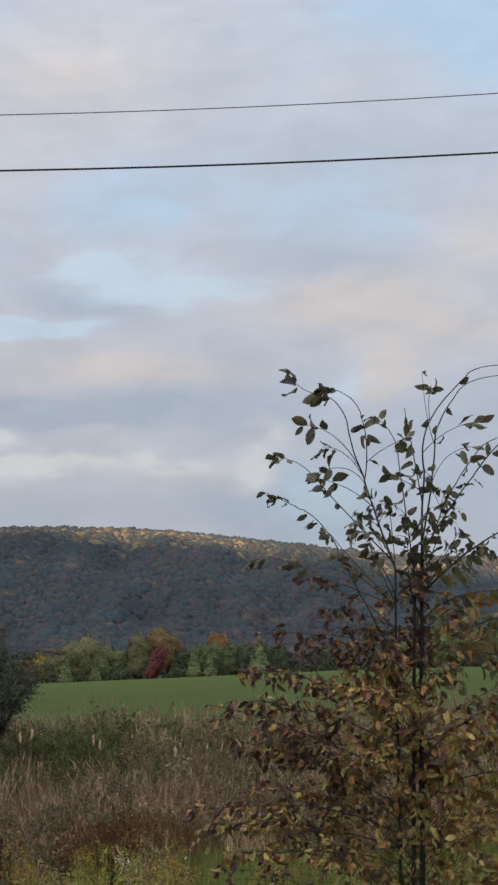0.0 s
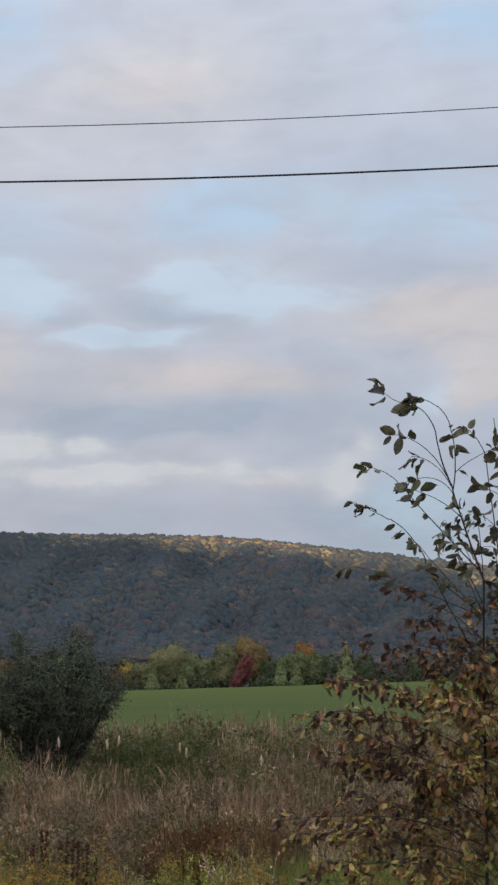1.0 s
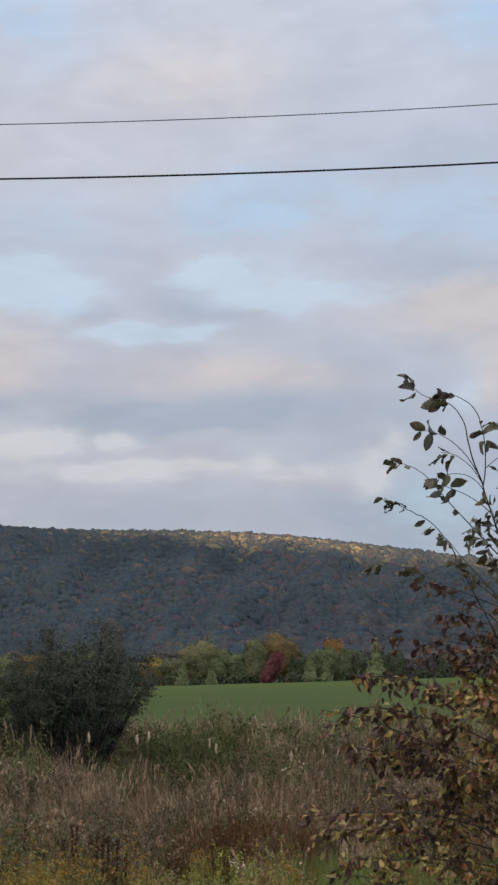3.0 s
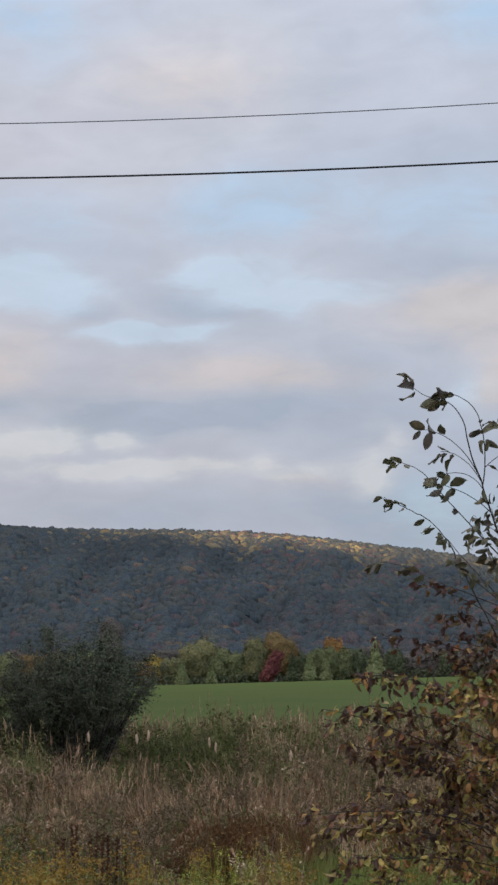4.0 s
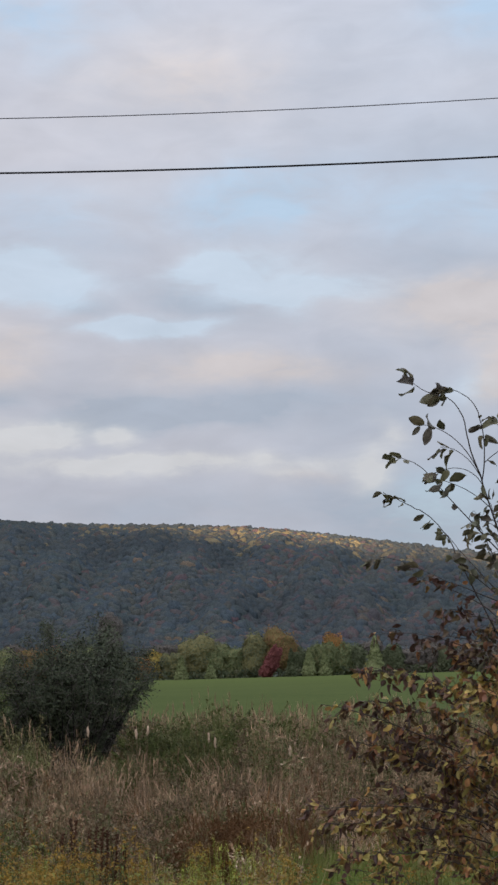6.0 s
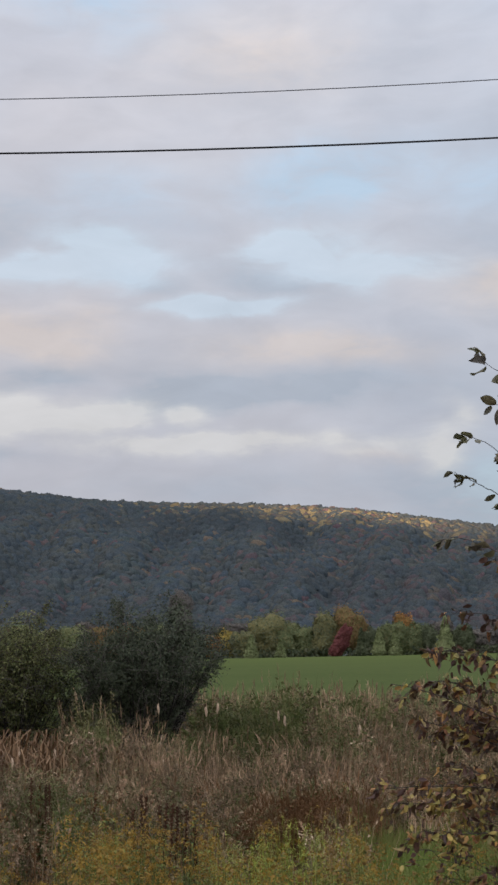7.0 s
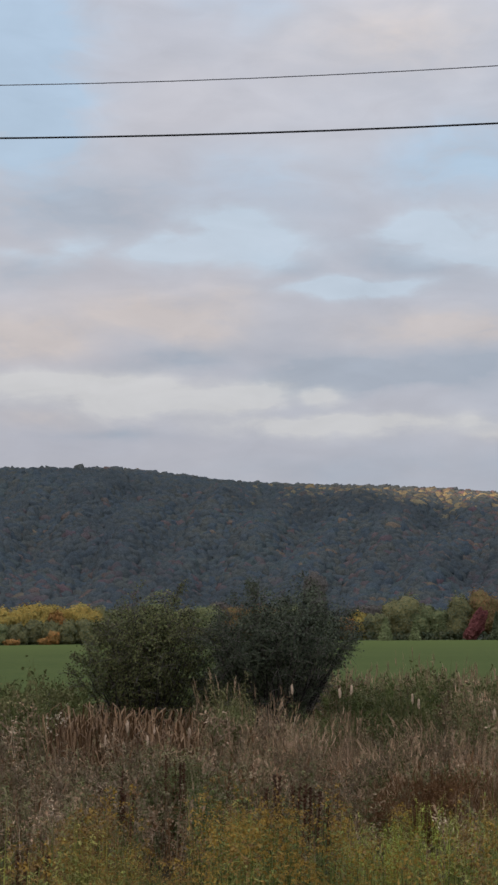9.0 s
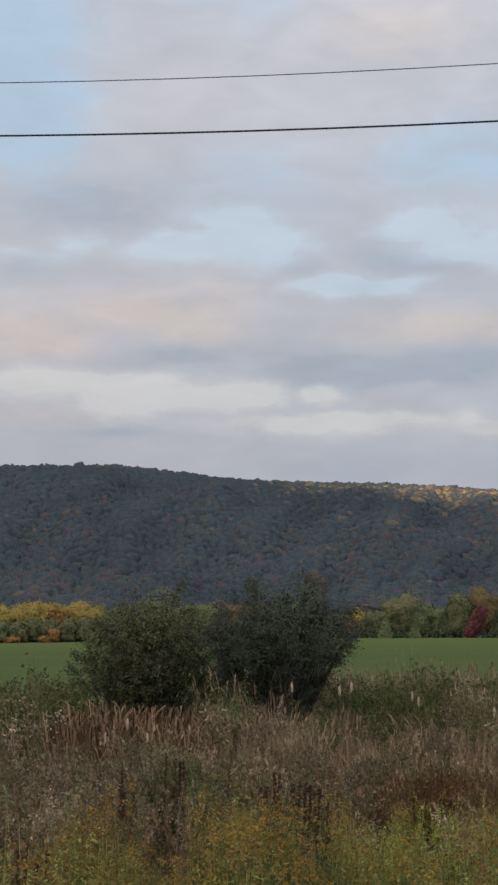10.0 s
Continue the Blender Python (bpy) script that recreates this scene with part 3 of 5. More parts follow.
def dome_leaves(width, height, count, card, lumps, low):
    """Leaves on the outsides of many lumps within an egg that stands on the ground."""
    c = unit(rng.normal(size=(lumps, 3))) * rng.uniform(0.4, 0.86, (lumps, 1))
    c = c * [width / 2, width / 2, height * (0.5 - low / 2)] + [0, 0, height * (0.5 + low / 2)]
    rad = rng.uniform(0.13, 0.26, lumps) * min(width, height)
    pick = rng.integers(0, lumps, count)
    d = unit(rng.normal(size=(count, 3)) + [0, 0, 0.25])
    p = c[pick] + d * (rad[pick] * rng.uniform(0.8, 1.06, count))[:, None] * [1, 1, 0.9]
    p[:, 2] = np.maximum(p[:, 2], height * low * 0.6)
    return cards(p, 0.7 * d + [0, -0.2, 0.5] + rng.normal(0, 0.22, (count, 3)), card * rng.uniform(0.7, 1.3, count), card * 0.7 * rng.uniform(0.7, 1.3, count))


def tree(name, label, az, r, width, height, mat, count=3000, card=0.36, low=0.03, slant=0.0):
    thing = new(name)
    thing.matrix_basis = Matrix.Translation(on_land(az, r))
    tagged(thing, label, "tree", "trees along the field")
    z = np.linspace(-0.3, height * 0.8, 7)
    wob = np.cumsum(rng.normal(0, 0.05, (7, 2)), 0) * width * 0.15
    trunk = part("trunk", mesh_of("trunk", *tube(np.column_stack([wob, z]), np.linspace(0.022 * height, 0.004 * height, 7)), BARK), thing)
    for k in range(6):
        a, h0 = rng.uniform(0, 6.28), height * rng.uniform(0.2, 0.6)
        tip = np.array([math.cos(a) * width * 0.38, math.sin(a) * width * 0.38, h0 + height * rng.uniform(0.1, 0.25)])
        bow = curve_points((0, 0, h0), (tip[0] * 0.6, tip[1] * 0.6, h0 + 0.05 * height), tip, 5)
        part("limb", mesh_of("limb", *tube(bow, np.linspace(0.008, 0.002, 5) * height, 5), BARK), trunk)
    v, f = far_crown(width, height, count, card, low=low)
    v[:, 0] += slant * (v[:, 2] - height * 0.4)
    part("crown", mesh_of("crown", v, f, mat), thing)
    return thing


def conifer(label, az, r, width, height, mat, count=3000):
    thing = new("conifer_tree")
    thing.matrix_basis = Matrix.Translation(on_land(az, r))
    tagged(thing, label, "tree", "trees along the field")
    part("trunk", mesh_of("trunk", *tube(np.column_stack([np.zeros((5, 2)), np.linspace(-0.3, height * 0.97, 5)]), np.linspace(0.02, 0.002, 5) * height), BARK), thing)
    level = rng.integers(0, 15, count)
    h = 0.06 + 0.92 * (level / 15) + rng.uniform(-0.05, 0.05, count)
    a = rng.integers(0, 9, count) * 0.698 + level * 0.4 + rng.normal(0, 0.16, count)
    q = np.sqrt(rng.uniform(0.05, 1, count))
    rad = q * (1 - h) ** 0.85 * width / 2 * (0.8 + 0.4 * ((level * 7) % 5) / 5)
    p = np.stack([np.cos(a) * rad, np.sin(a) * rad, h * height - q * 0.05 * height], 1)
    nrm = np.stack([np.cos(a) * 0.7, np.sin(a) * 0.7, np.ones(count)], 1) + rng.normal(0, 0.8, (count, 3))
    z = np.linspace(0.02, 0.99, 12)
    heart = tube(np.column_stack([rng.normal(0, 0.04, (12, 2)), z * height]), 0.43 * width * (1 - z) ** 0.85 * rng.uniform(0.8, 1.1, 12) + 0.02, 11)
    heart = (heart[0] + rng.normal(0, 0.05, heart[0].shape), heart[1])
    part("crown", mesh_of("crown", *join([heart, cards(p, nrm, rng.uniform(0.3, 0.6, count), rng.uniform(0.2, 0.34, count))]), mat), thing)
    return thing


R_TREES = 528.0
KINDS = {"green": (TREE_GREEN, "rounded green broadleaf tree at the field's edge"), "yellow": (TREE_YELLOW, "yellow-green autumn tree at the field's edge"),
         "orange": (TREE_ORANGE, "orange autumn tree at the field's edge"), "gold": (TREE_GOLD, "golden yellow autumn tree at the field's edge"), "red": (TREE_RED, "dark red autumn tree at the field's edge"),
         "brown": (TREE_BROWN, "russet brown autumn tree at the field's edge"), "dark": (TREE_DARK, "dark green tree at the field's edge"), "grey": (TREE_HAZE["brown"], "brown tree at the field's edge, greyed to look hazy")}
WEST_ROW = [("gold", -15.6, 6, 11), ("gold", -14.6, 8, 12), ("gold", -13.9, 8, 12), ("gold", -13.1, 8, 13), ("orange", -12.05, 5, 11),
            ("gold", -12.5, 8, 13), ("gold", -11.4, 9, 13), ("yellow", -10.6, 8, 12), ("green", -9.8, 9, 12), ("green", -8.8, 9, 13),
            ("yellow", -7.8, 8, 12), ("green", -6.9, 9, 12), ("brown", -6.0, 8, 12), ("orange", -5.0, 8, 12), ("green", -4.2, 9, 12)]
EAST_ROW = [("green", -3.2, 8, 10), ("orange", -2.2, 4, 8.5), ("gold", -1.75, 4, 9), ("yellow", -1.2, 6, 9), ("yellow", -0.3, 9, 14), ("green", 0.35, 7, 12), ("green", 0.95, 6, 9.5),
            ("yellow", 1.6, 5.5, 15), ("brown", 2.4, 9.5, 17), ("dark", 3.0, 5, 11), ("green", 3.75, 6, 11), ("orange", 4.25, 6, 14), ("green", 4.55, 6.5, 11.5), ("dark", 5.05, 6, 10.5),
            ("dark", 6.3, 5, 10), ("grey", 6.9, 7, 9), ("grey", 7.7, 7, 9.5), ("dark", 8.3, 7, 9), ("grey", 9.0, 8, 9.5), ("grey", 9.9, 8, 9), ("green", 10.8, 8, 9)]
FAR_EAST_ROW = [("brown", 11.5, 9, 12), ("green", 12.3, 8, 12), ("brown", 13.1, 9, 13), ("brown", 13.9, 8, 12), ("green", 14.7, 8, 12), ("brown", 15.6, 9, 12)]
for kind, az, w, h in WEST_ROW + EAST_ROW + FAR_EAST_ROW:
    mat, label = KINDS[kind]
    tree("broadleaf_tree", label, az, R_TREES + rng.uniform(3, 16), w * rng.uniform(1.35, 1.7), h * rng.uniform(0.9, 1.04), mat)
tree("broadleaf_tree", "slender dark red maple-like tree at the field's edge", 2.12, R_TREES - 8, 4.8, 9.8, TREE_RED, low=0.03, slant=0.5)
for az, w, h, mat in ((-0.9, 5, 7.5, TREE_PINE), (0.1, 4, 6, TREE_PINE), (3.45, 5.5, 9, TREE_PINE), (5.7, 7.5, 12.5, TREE_PINE), (2.85, 4, 9, TREE_DARK), (4.0, 5, 8, TREE_PINE)):
    conifer("pale green conifer at the field's edge", az, R_TREES - 11, w, h, mat)
tree("broadleaf_tree", "bright orange tree among golden ones", -12.02, R_TREES - 3, 3.8, 10.6, TREE_ORANGE, 1400)
tree("broadleaf_tree", "green tree before an orange one at the field's edge", 4.05, R_TREES - 4, 8, 10.5, TREE_GREEN)
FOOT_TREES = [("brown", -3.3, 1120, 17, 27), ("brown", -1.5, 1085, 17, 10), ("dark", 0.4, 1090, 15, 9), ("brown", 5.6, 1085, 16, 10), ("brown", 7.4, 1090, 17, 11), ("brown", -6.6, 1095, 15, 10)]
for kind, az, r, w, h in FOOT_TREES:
    tree("broadleaf_tree", "broad autumn tree at the foot of the hill, haze put into its colour", az, r, w, h, TREE_HAZE[kind], 2400, 0.6)
for az in np.arange(-15.6, -9.6, 0.55):
    tree("broadleaf_tree", "low dull green tree before the golden ones", az, R_TREES - rng.uniform(0, 5), 6.5 * rng.uniform(0.9, 1.2), 7.2 * rng.uniform(0.85, 1.15), TREE_GREEN if rng.uniform() < 0.3 else TREE_YELLOW, 1400)
for az, w, h in ((-13.6, 5, 2.0), (-12.5, 4, 2.2), (-12.2, 4, 4.5)):
    thing = new("shrub")
    thing.matrix_basis = Matrix.Translation(on_land(az, R_TREES - 9))
    tagged(thing, "low orange-red autumn shrub at the field's edge", "shrub", "shrubs along the field")
    part("crown", mesh_of("crown", *far_crown(w, h, 400, 0.3, 0.02), TREE_ORANGE), thing)
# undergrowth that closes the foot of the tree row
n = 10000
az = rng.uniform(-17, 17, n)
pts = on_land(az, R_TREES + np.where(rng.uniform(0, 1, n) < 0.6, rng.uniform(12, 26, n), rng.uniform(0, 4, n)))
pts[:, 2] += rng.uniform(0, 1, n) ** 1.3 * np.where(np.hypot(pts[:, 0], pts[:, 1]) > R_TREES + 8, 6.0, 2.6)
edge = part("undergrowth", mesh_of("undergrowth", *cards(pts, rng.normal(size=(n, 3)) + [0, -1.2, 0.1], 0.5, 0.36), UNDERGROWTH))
tagged(edge, "dark tangled undergrowth beneath the row of trees", "undergrowth", kind="stuff")

# ---------------------------------------------------------------- the two big bushes
rng = np.random.default_rng(12)
BUSH_DARK = material("bush_leaves_dark", [(0.035, 0.042, 0.027), (0.065, 0.077, 0.049), (0.093, 0.106, 0.063), (0.048, 0.047, 0.036)], "island", 0.8, through_light=0.15, spec=0.08)
BUSH_OLIVE = material("bush_leaves_olive", [(0.046, 0.055, 0.025), (0.108, 0.119, 0.048), (0.181, 0.181, 0.070), (0.036, 0.035, 0.023), (0.089, 0.069, 0.040)], "island", 0.8, through_light=0.15, spec=0.08)


def bush(label, az, r, width, height, mat, stems, leaves, rise=0.0, fan=0.15):
    thing = new("bush")
    thing.matrix_basis = Matrix.Translation(on_land(az, r))
    tagged(thing, label, "bush", "bushes at the edge of the field")
    tips, twigs = [], []
    for k in range(stems):
        a, q = rng.uniform(0, 6.28), math.sqrt(rng.uniform(0.02, 1))
        h = height * rng.uniform(0.68, 0.88) * (1 - 0.3 * q ** 2.4) * (1 + 0.07 * math.sin(3 * a + 1) + rise * q * math.cos(a))
        tip = np.array([math.cos(a) * q * width / 2, math.sin(a) * q * width / 2, h])
        root = np.array([math.cos(a), math.sin(a), 0]) * rng.uniform(0.05, 0.35) - [0, 0, 0.1]
        pts = curve_points(root, (tip[0] * 0.5, tip[1] * 0.5, h * 0.55), tip, 8) + np.vstack([[0, 0, 0], rng.normal(0, 0.03, (7, 3))])
        part("cane", mesh_of("cane", *tube(pts, np.linspace(0.028, 0.003, 8), 5), BARK), thing)
        for b in range(17):
            t = rng.uniform(0.12, 1.0) ** 0.8
            p = pts[min(7, int(t * 8))]
            out = unit(np.array([tip[0], tip[1], 0]) + rng.normal(0, 0.6, 3) * width / 2 + [0, 0, 0.25])
            end = p + out * rng.uniform(0.2, 0.5)
            twigs.append(tube(curve_points(p, (p + end) / 2 + [0, 0, 0.05], end, 4), np.linspace(0.007, 0.0025, 4), 4))
            tips.append((p, end))
        if rng.uniform() < 0.4:   # a bare shoot past the leaves
            out = unit(np.array([tip[0], tip[1], 0]) / width + rng.normal(0, 0.15, 3) + [0, 0, 0.7])
            end = tip + out * rng.uniform(0.2, 0.45) * min(1, height / 4)
            twigs.append(tube(curve_points(tip, (tip + end) / 2 + [0, 0, 0.06], end, 4), np.linspace(0.006, 0.002, 4), 4))
            for b in range(4):
                p = tip + (end - tip) * rng.uniform(0.3, 0.9)
                twigs.append(tube(np.array([p, p + unit(out + rng.normal(0, 0.5, 3)) * rng.uniform(0.1, 0.22)]), np.array([0.004, 0.002]), 4))
    tagged(part("fine_twig", mesh_of("fine_twig", *join(twigs), TWIG_GREY), thing), kind="stuff")
    ends = np.array(tips)
    w = 0.5 + 0.7 * np.clip(ends[:, 1, 2] / height, 0, 1)
    w = w * rng.uniform(0.1, 1.0, len(ends)) ** 2.6
    pick = rng.choice(len(ends), leaves, p=w / w.sum())
    t = rng.uniform(0.1, 1.0, (leaves, 1))
    p = ends[pick, 0] * (1 - t) + ends[pick, 1] * t + rng.normal(0, 0.06, (leaves, 3))
    dome = dome_leaves(width * 0.8, height * 0.92, leaves * 2 // 5, 0.03, 44, 0.26)
    for q in (dome[0], p):   # narrower towards the ground
        q[:, :2] *= (1 - fan * (1 - smooth(q[:, 2:], 0.2 * height, 0.62 * height)))
    dome[0][:, 2] *= 1 + rise * 0.9 * dome[0][:, 0] / (width / 2)
    part("foliage", mesh_of("foliage", *join([dome, cards(p, rng.normal(size=(leaves, 3)) + [0, 0, 0.6], rng.uniform(0.018, 0.036, leaves), rng.uniform(0.011, 0.02, leaves))]), mat), thing, "small dull leaves")["kind"] = "stuff"
    return thing


bush("dense dark green bush with bare twig ends", -4.6, 38.0, 3.7, 4.6, BUSH_DARK, 120, 48000, 0.03, 0.3)
bush("olive green bush with thinning autumn leaves", -9.1, 38.5, 3.3, 4.15, BUSH_OLIVE, 85, 40000, 0.12)
for az, r, w, h in ((-1.1, 41, 1.1, 1.45), (-0.3, 41.5, 1.3, 1.6), (-12.6, 38, 1.4, 1.6)):
    bush("low dark green shrub among the marsh weeds", az, r, w, h, BUSH_OLIVE, 16, 5000)
bush("small dark green bush between two larger ones", -6.75, 40.0, 1.5, 2.6, BUSH_DARK, 26, 7000)


# ---------------------------------------------------------------- overhead wires
def wire(name, label, z0, slope, sag, radius, mat):
    x = np.linspace(-27, 27, 61)
    a = radians(3.0)
    z = z0 + slope * x + sag * x * x
    pts = np.stack([x * math.cos(a) + 18 * math.sin(a), -x * math.sin(a) + 18 * math.cos(a), z], 1)
    ob = part(name, mesh_of(name, *tube(pts, np.full(61, radius), 8), mat, smooth=True))
    return tagged(ob, label, "wire", "overhead wires")


wire("overhead_wire", "thin grey overhead power wire", 9.209, 0.0162, 0.0042, 0.0058, WIRE_GREY)
wire("overhead_wire", "thick black overhead cable", 8.556, 0.0085, 0.0036, 0.0112, WIRE)

# ---------------------------------------------------------------- plants of the marsh
rng = np.random.default_rng(13)
def blade(height, width, bend, side, lift=0.0):
    """A bent grass blade of two quads, along its own direction."""
    d = np.array([math.cos(side), math.sin(side), 0])
    e = np.array([-math.sin(side), math.cos(side), 0]) * width / 2
    p0, p1, p2 = np.zeros(3) + [0, 0, lift], d * bend * 0.3 + [0, 0, height * 0.6], d * bend + [0, 0, height]
    return np.array([p0 - e, p0 + e, p1 + e * 0.8, p1 - e * 0.8, p2 + e * 0.15, p2 - e * 0.15]), np.array([[0, 1, 2, 3], [3, 2, 4, 5]])


def shifted(piece, x, y):
    return piece[0] + [x, y, 0], piece[1]


def tuft(blades, plumes, spread, height):
    """A tuft of dry grass with feathery seed heads."""
    out = []
    for k in range(blades):
        h = height * rng.uniform(0.55, 1.0)
        out.append(shifted(blade(h, rng.uniform(0.004, 0.010), rng.uniform(0.08, 0.42) * h, rng.uniform(0, 6.28)), *rng.normal(0, spread, 2)))
    for k in range(plumes):
        h, s = height * rng.uniform(0.95, 1.2), rng.uniform(0, 6.28)
        x, y = rng.normal(0, spread, 2)
        out.append(shifted(blade(h, 0.006, 0.1, s), x, y))
        for q in range(5):
            head = blade(rng.uniform(0.06, 0.13), rng.uniform(0.008, 0.016), rng.uniform(0.02, 0.07), rng.uniform(0, 6.28))
            out.append((head[0] + [x + 0.1 * math.cos(s), y + 0.1 * math.sin(s), h - rng.uniform(0.08, 0.24)], head[1]))
    return join(out)


def leafy(height, leaves, length, plume, arch=0.12):
    """An upright stem with many narrow leaves; plume: the number of flecks in its head."""
    s, bend = rng.uniform(0, 6.28), arch * height * rng.uniform(0.3, 1.0)
    out = [blade(height, 0.01, bend, s), blade(height, 0.01, bend, s + 1.57)]
    z = np.sort(rng.uniform(0.15, 0.97, leaves))
    head = np.array([math.cos(s), math.sin(s), 0]) * bend
    for q in z:
        a, l = rng.uniform(0, 6.28), length * (1.15 - 0.6 * q) * rng.uniform(0.7, 1.3)
        c = head * q * q + [0, 0, q * height]
        d = np.array([math.cos(a), math.sin(a), rng.uniform(-0.2, 0.5)])
        e = np.array([-math.sin(a), math.cos(a), 0]) * l * 0.11
        out.append((np.array([c, c + d * l * 0.45 + e, c + d * l - [0, 0, 0.3 * l], c + d * l * 0.45 - e]), np.array([[0, 1, 2, 3]])))
    heads = []
    if plume:
        for k in range(6):
            a, l, z = rng.uniform(0, 6.28), rng.uniform(0.08, 0.2), height * rng.uniform(0.74, 1.0)
            m = plume // 6
            t = rng.uniform(0.1, 1, m)
            c = head + np.stack([np.cos(a) * l * t, np.sin(a) * l * t, z + 0.16 * t - 0.17 * t * t], 1) + rng.normal(0, 0.008, (m, 3))
            heads.append(cards(c, rng.normal(size=(m, 3)) + [0, 0, 0.5], rng.uniform(0.008, 0.015, m), rng.uniform(0.004, 0.008, m)))
    return join(out), (join(heads) if heads else None)


def spread_over(count, az0, az1, r0, r1, keep=None):
    """Places spread evenly over a sector of the land."""
    az = rng.uniform(az0, az1, count)
    r = np.sqrt(rng.uniform(r0 * r0, r1 * r1, count))
    if keep is not None:
        ok = rng.uniform(0, 1, count) < keep(az, r)
        az, r = az[ok], r[ok]
    return on_land(az, r)


def stuff(name, label, category, mat, groups):
    """One object of many plants; each group is (verts, faces, a random number for each plant)."""
    me = mesh_of(name, *join([g[:2] for g in groups]), mat)
    tint = np.concatenate([np.repeat(g[2], len(g[0]) // len(g[2])) for g in groups])
    me.attributes.new("tint", "FLOAT", "POINT").data.foreach_set("value", tint.astype(np.float32))
    return tagged(part(name, me), label, category, kind="stuff")


def swell(places, lo=0.5, hi=1.28, scale=0.85):
    """A slow rise and fall of plant height over the marsh."""
    x, y = places[:, 0] * scale, places[:, 1] * scale
    s = np.sin(x * 1.7 + 1.1 * np.sin(y * 0.9)) + np.sin(y * 1.3 + 1.7 * np.sin(x * 0.8 + 2)) + 0.6 * np.sin(x * 3.7 - y * 2.9)
    return lo + (hi - lo) * np.clip(0.5 + s / 4.4, 0, 1)


def patches(seed, scale=0.5, sharp=2.5):
    """Where a plant keeps to patches: a chance to grow, by bearing and distance."""
    def keep(az, r):
        x, y = r * np.sin(np.radians(az)) * scale + seed * 3.1, r * np.cos(np.radians(az)) * scale * 0.8 + seed
        s = np.sin(x * 1.9 + 1.3 * np.sin(y * 1.1 + seed)) + np.sin(y * 2.1 + 1.5 * np.sin(x * 1.2))
        return np.clip(0.45 + sharp * s * 0.25, 0.0, 1.0)
    return keep


def planted(template, places, turns, widths, heights, lean=0.08):
    v, f = scatter(template, places, turns, widths, heights, lean)
    drift = swell(places, 0.0, 1.0, 0.8)
    return v, f, np.clip(0.5 + 1.35 * (0.5 * rng.uniform(0, 1, len(places)) + 0.5 * drift - 0.5), 0, 1)


def sown(templates, places, lo, hi, lean=0.1, widen=1.0, even=False):
    which = rng.integers(0, len(templates), len(places))
    tall = rng.uniform(lo, hi, len(places)) * (1.0 if even else swell(places))
    out = []
    for k, tmpl in enumerate(templates):
        ok = which == k
        if ok.any():
            out.append(planted(tmpl, places[ok], rng.uniform(0, 6.28, ok.sum()), np.full(ok.sum(), widen), tall[ok], lean))
    return out


def forb(branches, per, fleck):
    """A withered branching plant: a stem, side branches, and many small curled leaves and seed heads."""
    out = [blade(1.0, 0.012, 0.06, 0.4), blade(1.0, 0.012, 0.06, 2.0)]
    for k in range(branches):
        z, a = rng.uniform(0.25, 0.85), rng.uniform(0, 6.28)
        l = rng.uniform(0.12, 0.3) * (1.2 - 0.4 * z)
        base_pt = np.array([0.05 * z * z, 0.03 * z, z])
        d = np.array([math.cos(a) * 0.75, math.sin(a) * 0.75, 0.75])
        tip = base_pt + d * l
        e = np.array([-math.sin(a), math.cos(a), 0]) * 0.004
        out.append((np.array([base_pt - e, base_pt + e, tip + e * 0.5, tip - e * 0.5]), np.array([[0, 1, 2, 3]])))
        t = rng.uniform(0.25, 1.1, (per, 1))
        c = base_pt + d * l * t + rng.normal(0, 0.022, (per, 3))
        out.append(cards(c, rng.normal(size=(per, 3)) + [0, 0, 0.4], fleck * rng.uniform(0.6, 1.4, per), fleck * 0.5 * rng.uniform(0.6, 1.4, per)))
    return join(out)


SPAN = (-14.8, 14.8)


def clear_front(keep):
    """Leaves open the ground before the dead stalks."""
    return lambda az, r: keep(az, r) * ((az < -5.4) | (az > -2.7) | (r > 18.6)) * ((az < 2.8) | (r > 24.5 + 1.2 * np.sin(az * 2.1))) * np.where((az > -1.6) & (r > 18.8) & (r < 24.4), 0.06, 1.0)


STRAW = material("straw_leaves", [(0.270, 0.178, 0.096), (0.378, 0.264, 0.152), (0.198, 0.123, 0.064)], "island", 0.8, through_light=0.15, spec=0.1)
tufts = [tuft(24, 3, 0.13, 1.0) for k in range(8)]


def folded(height, width, reach, side):
    """A broad dead leaf that stands up, then folds over and hangs."""
    d, e = np.array([math.cos(side), math.sin(side), 0]), np.array([-math.sin(side), math.cos(side), 0]) * width / 2
    bow = [np.zeros(3), d * reach * 0.15 + [0, 0, height * 0.6], d * reach * 0.45 + [0, 0, height], d * reach * 0.8 + [0, 0, height * 0.93], d * reach + [0, 0, height * rng.uniform(0.55, 0.8)]]
    v = [p + k * w * e for p, w in zip(bow, (1, 1, 0.9, 0.7, 0.2)) for k in (-1, 1)]
    return np.array(v), np.array([[2 * k, 2 * k + 1, 2 * k + 3, 2 * k + 2] for k in range(4)])


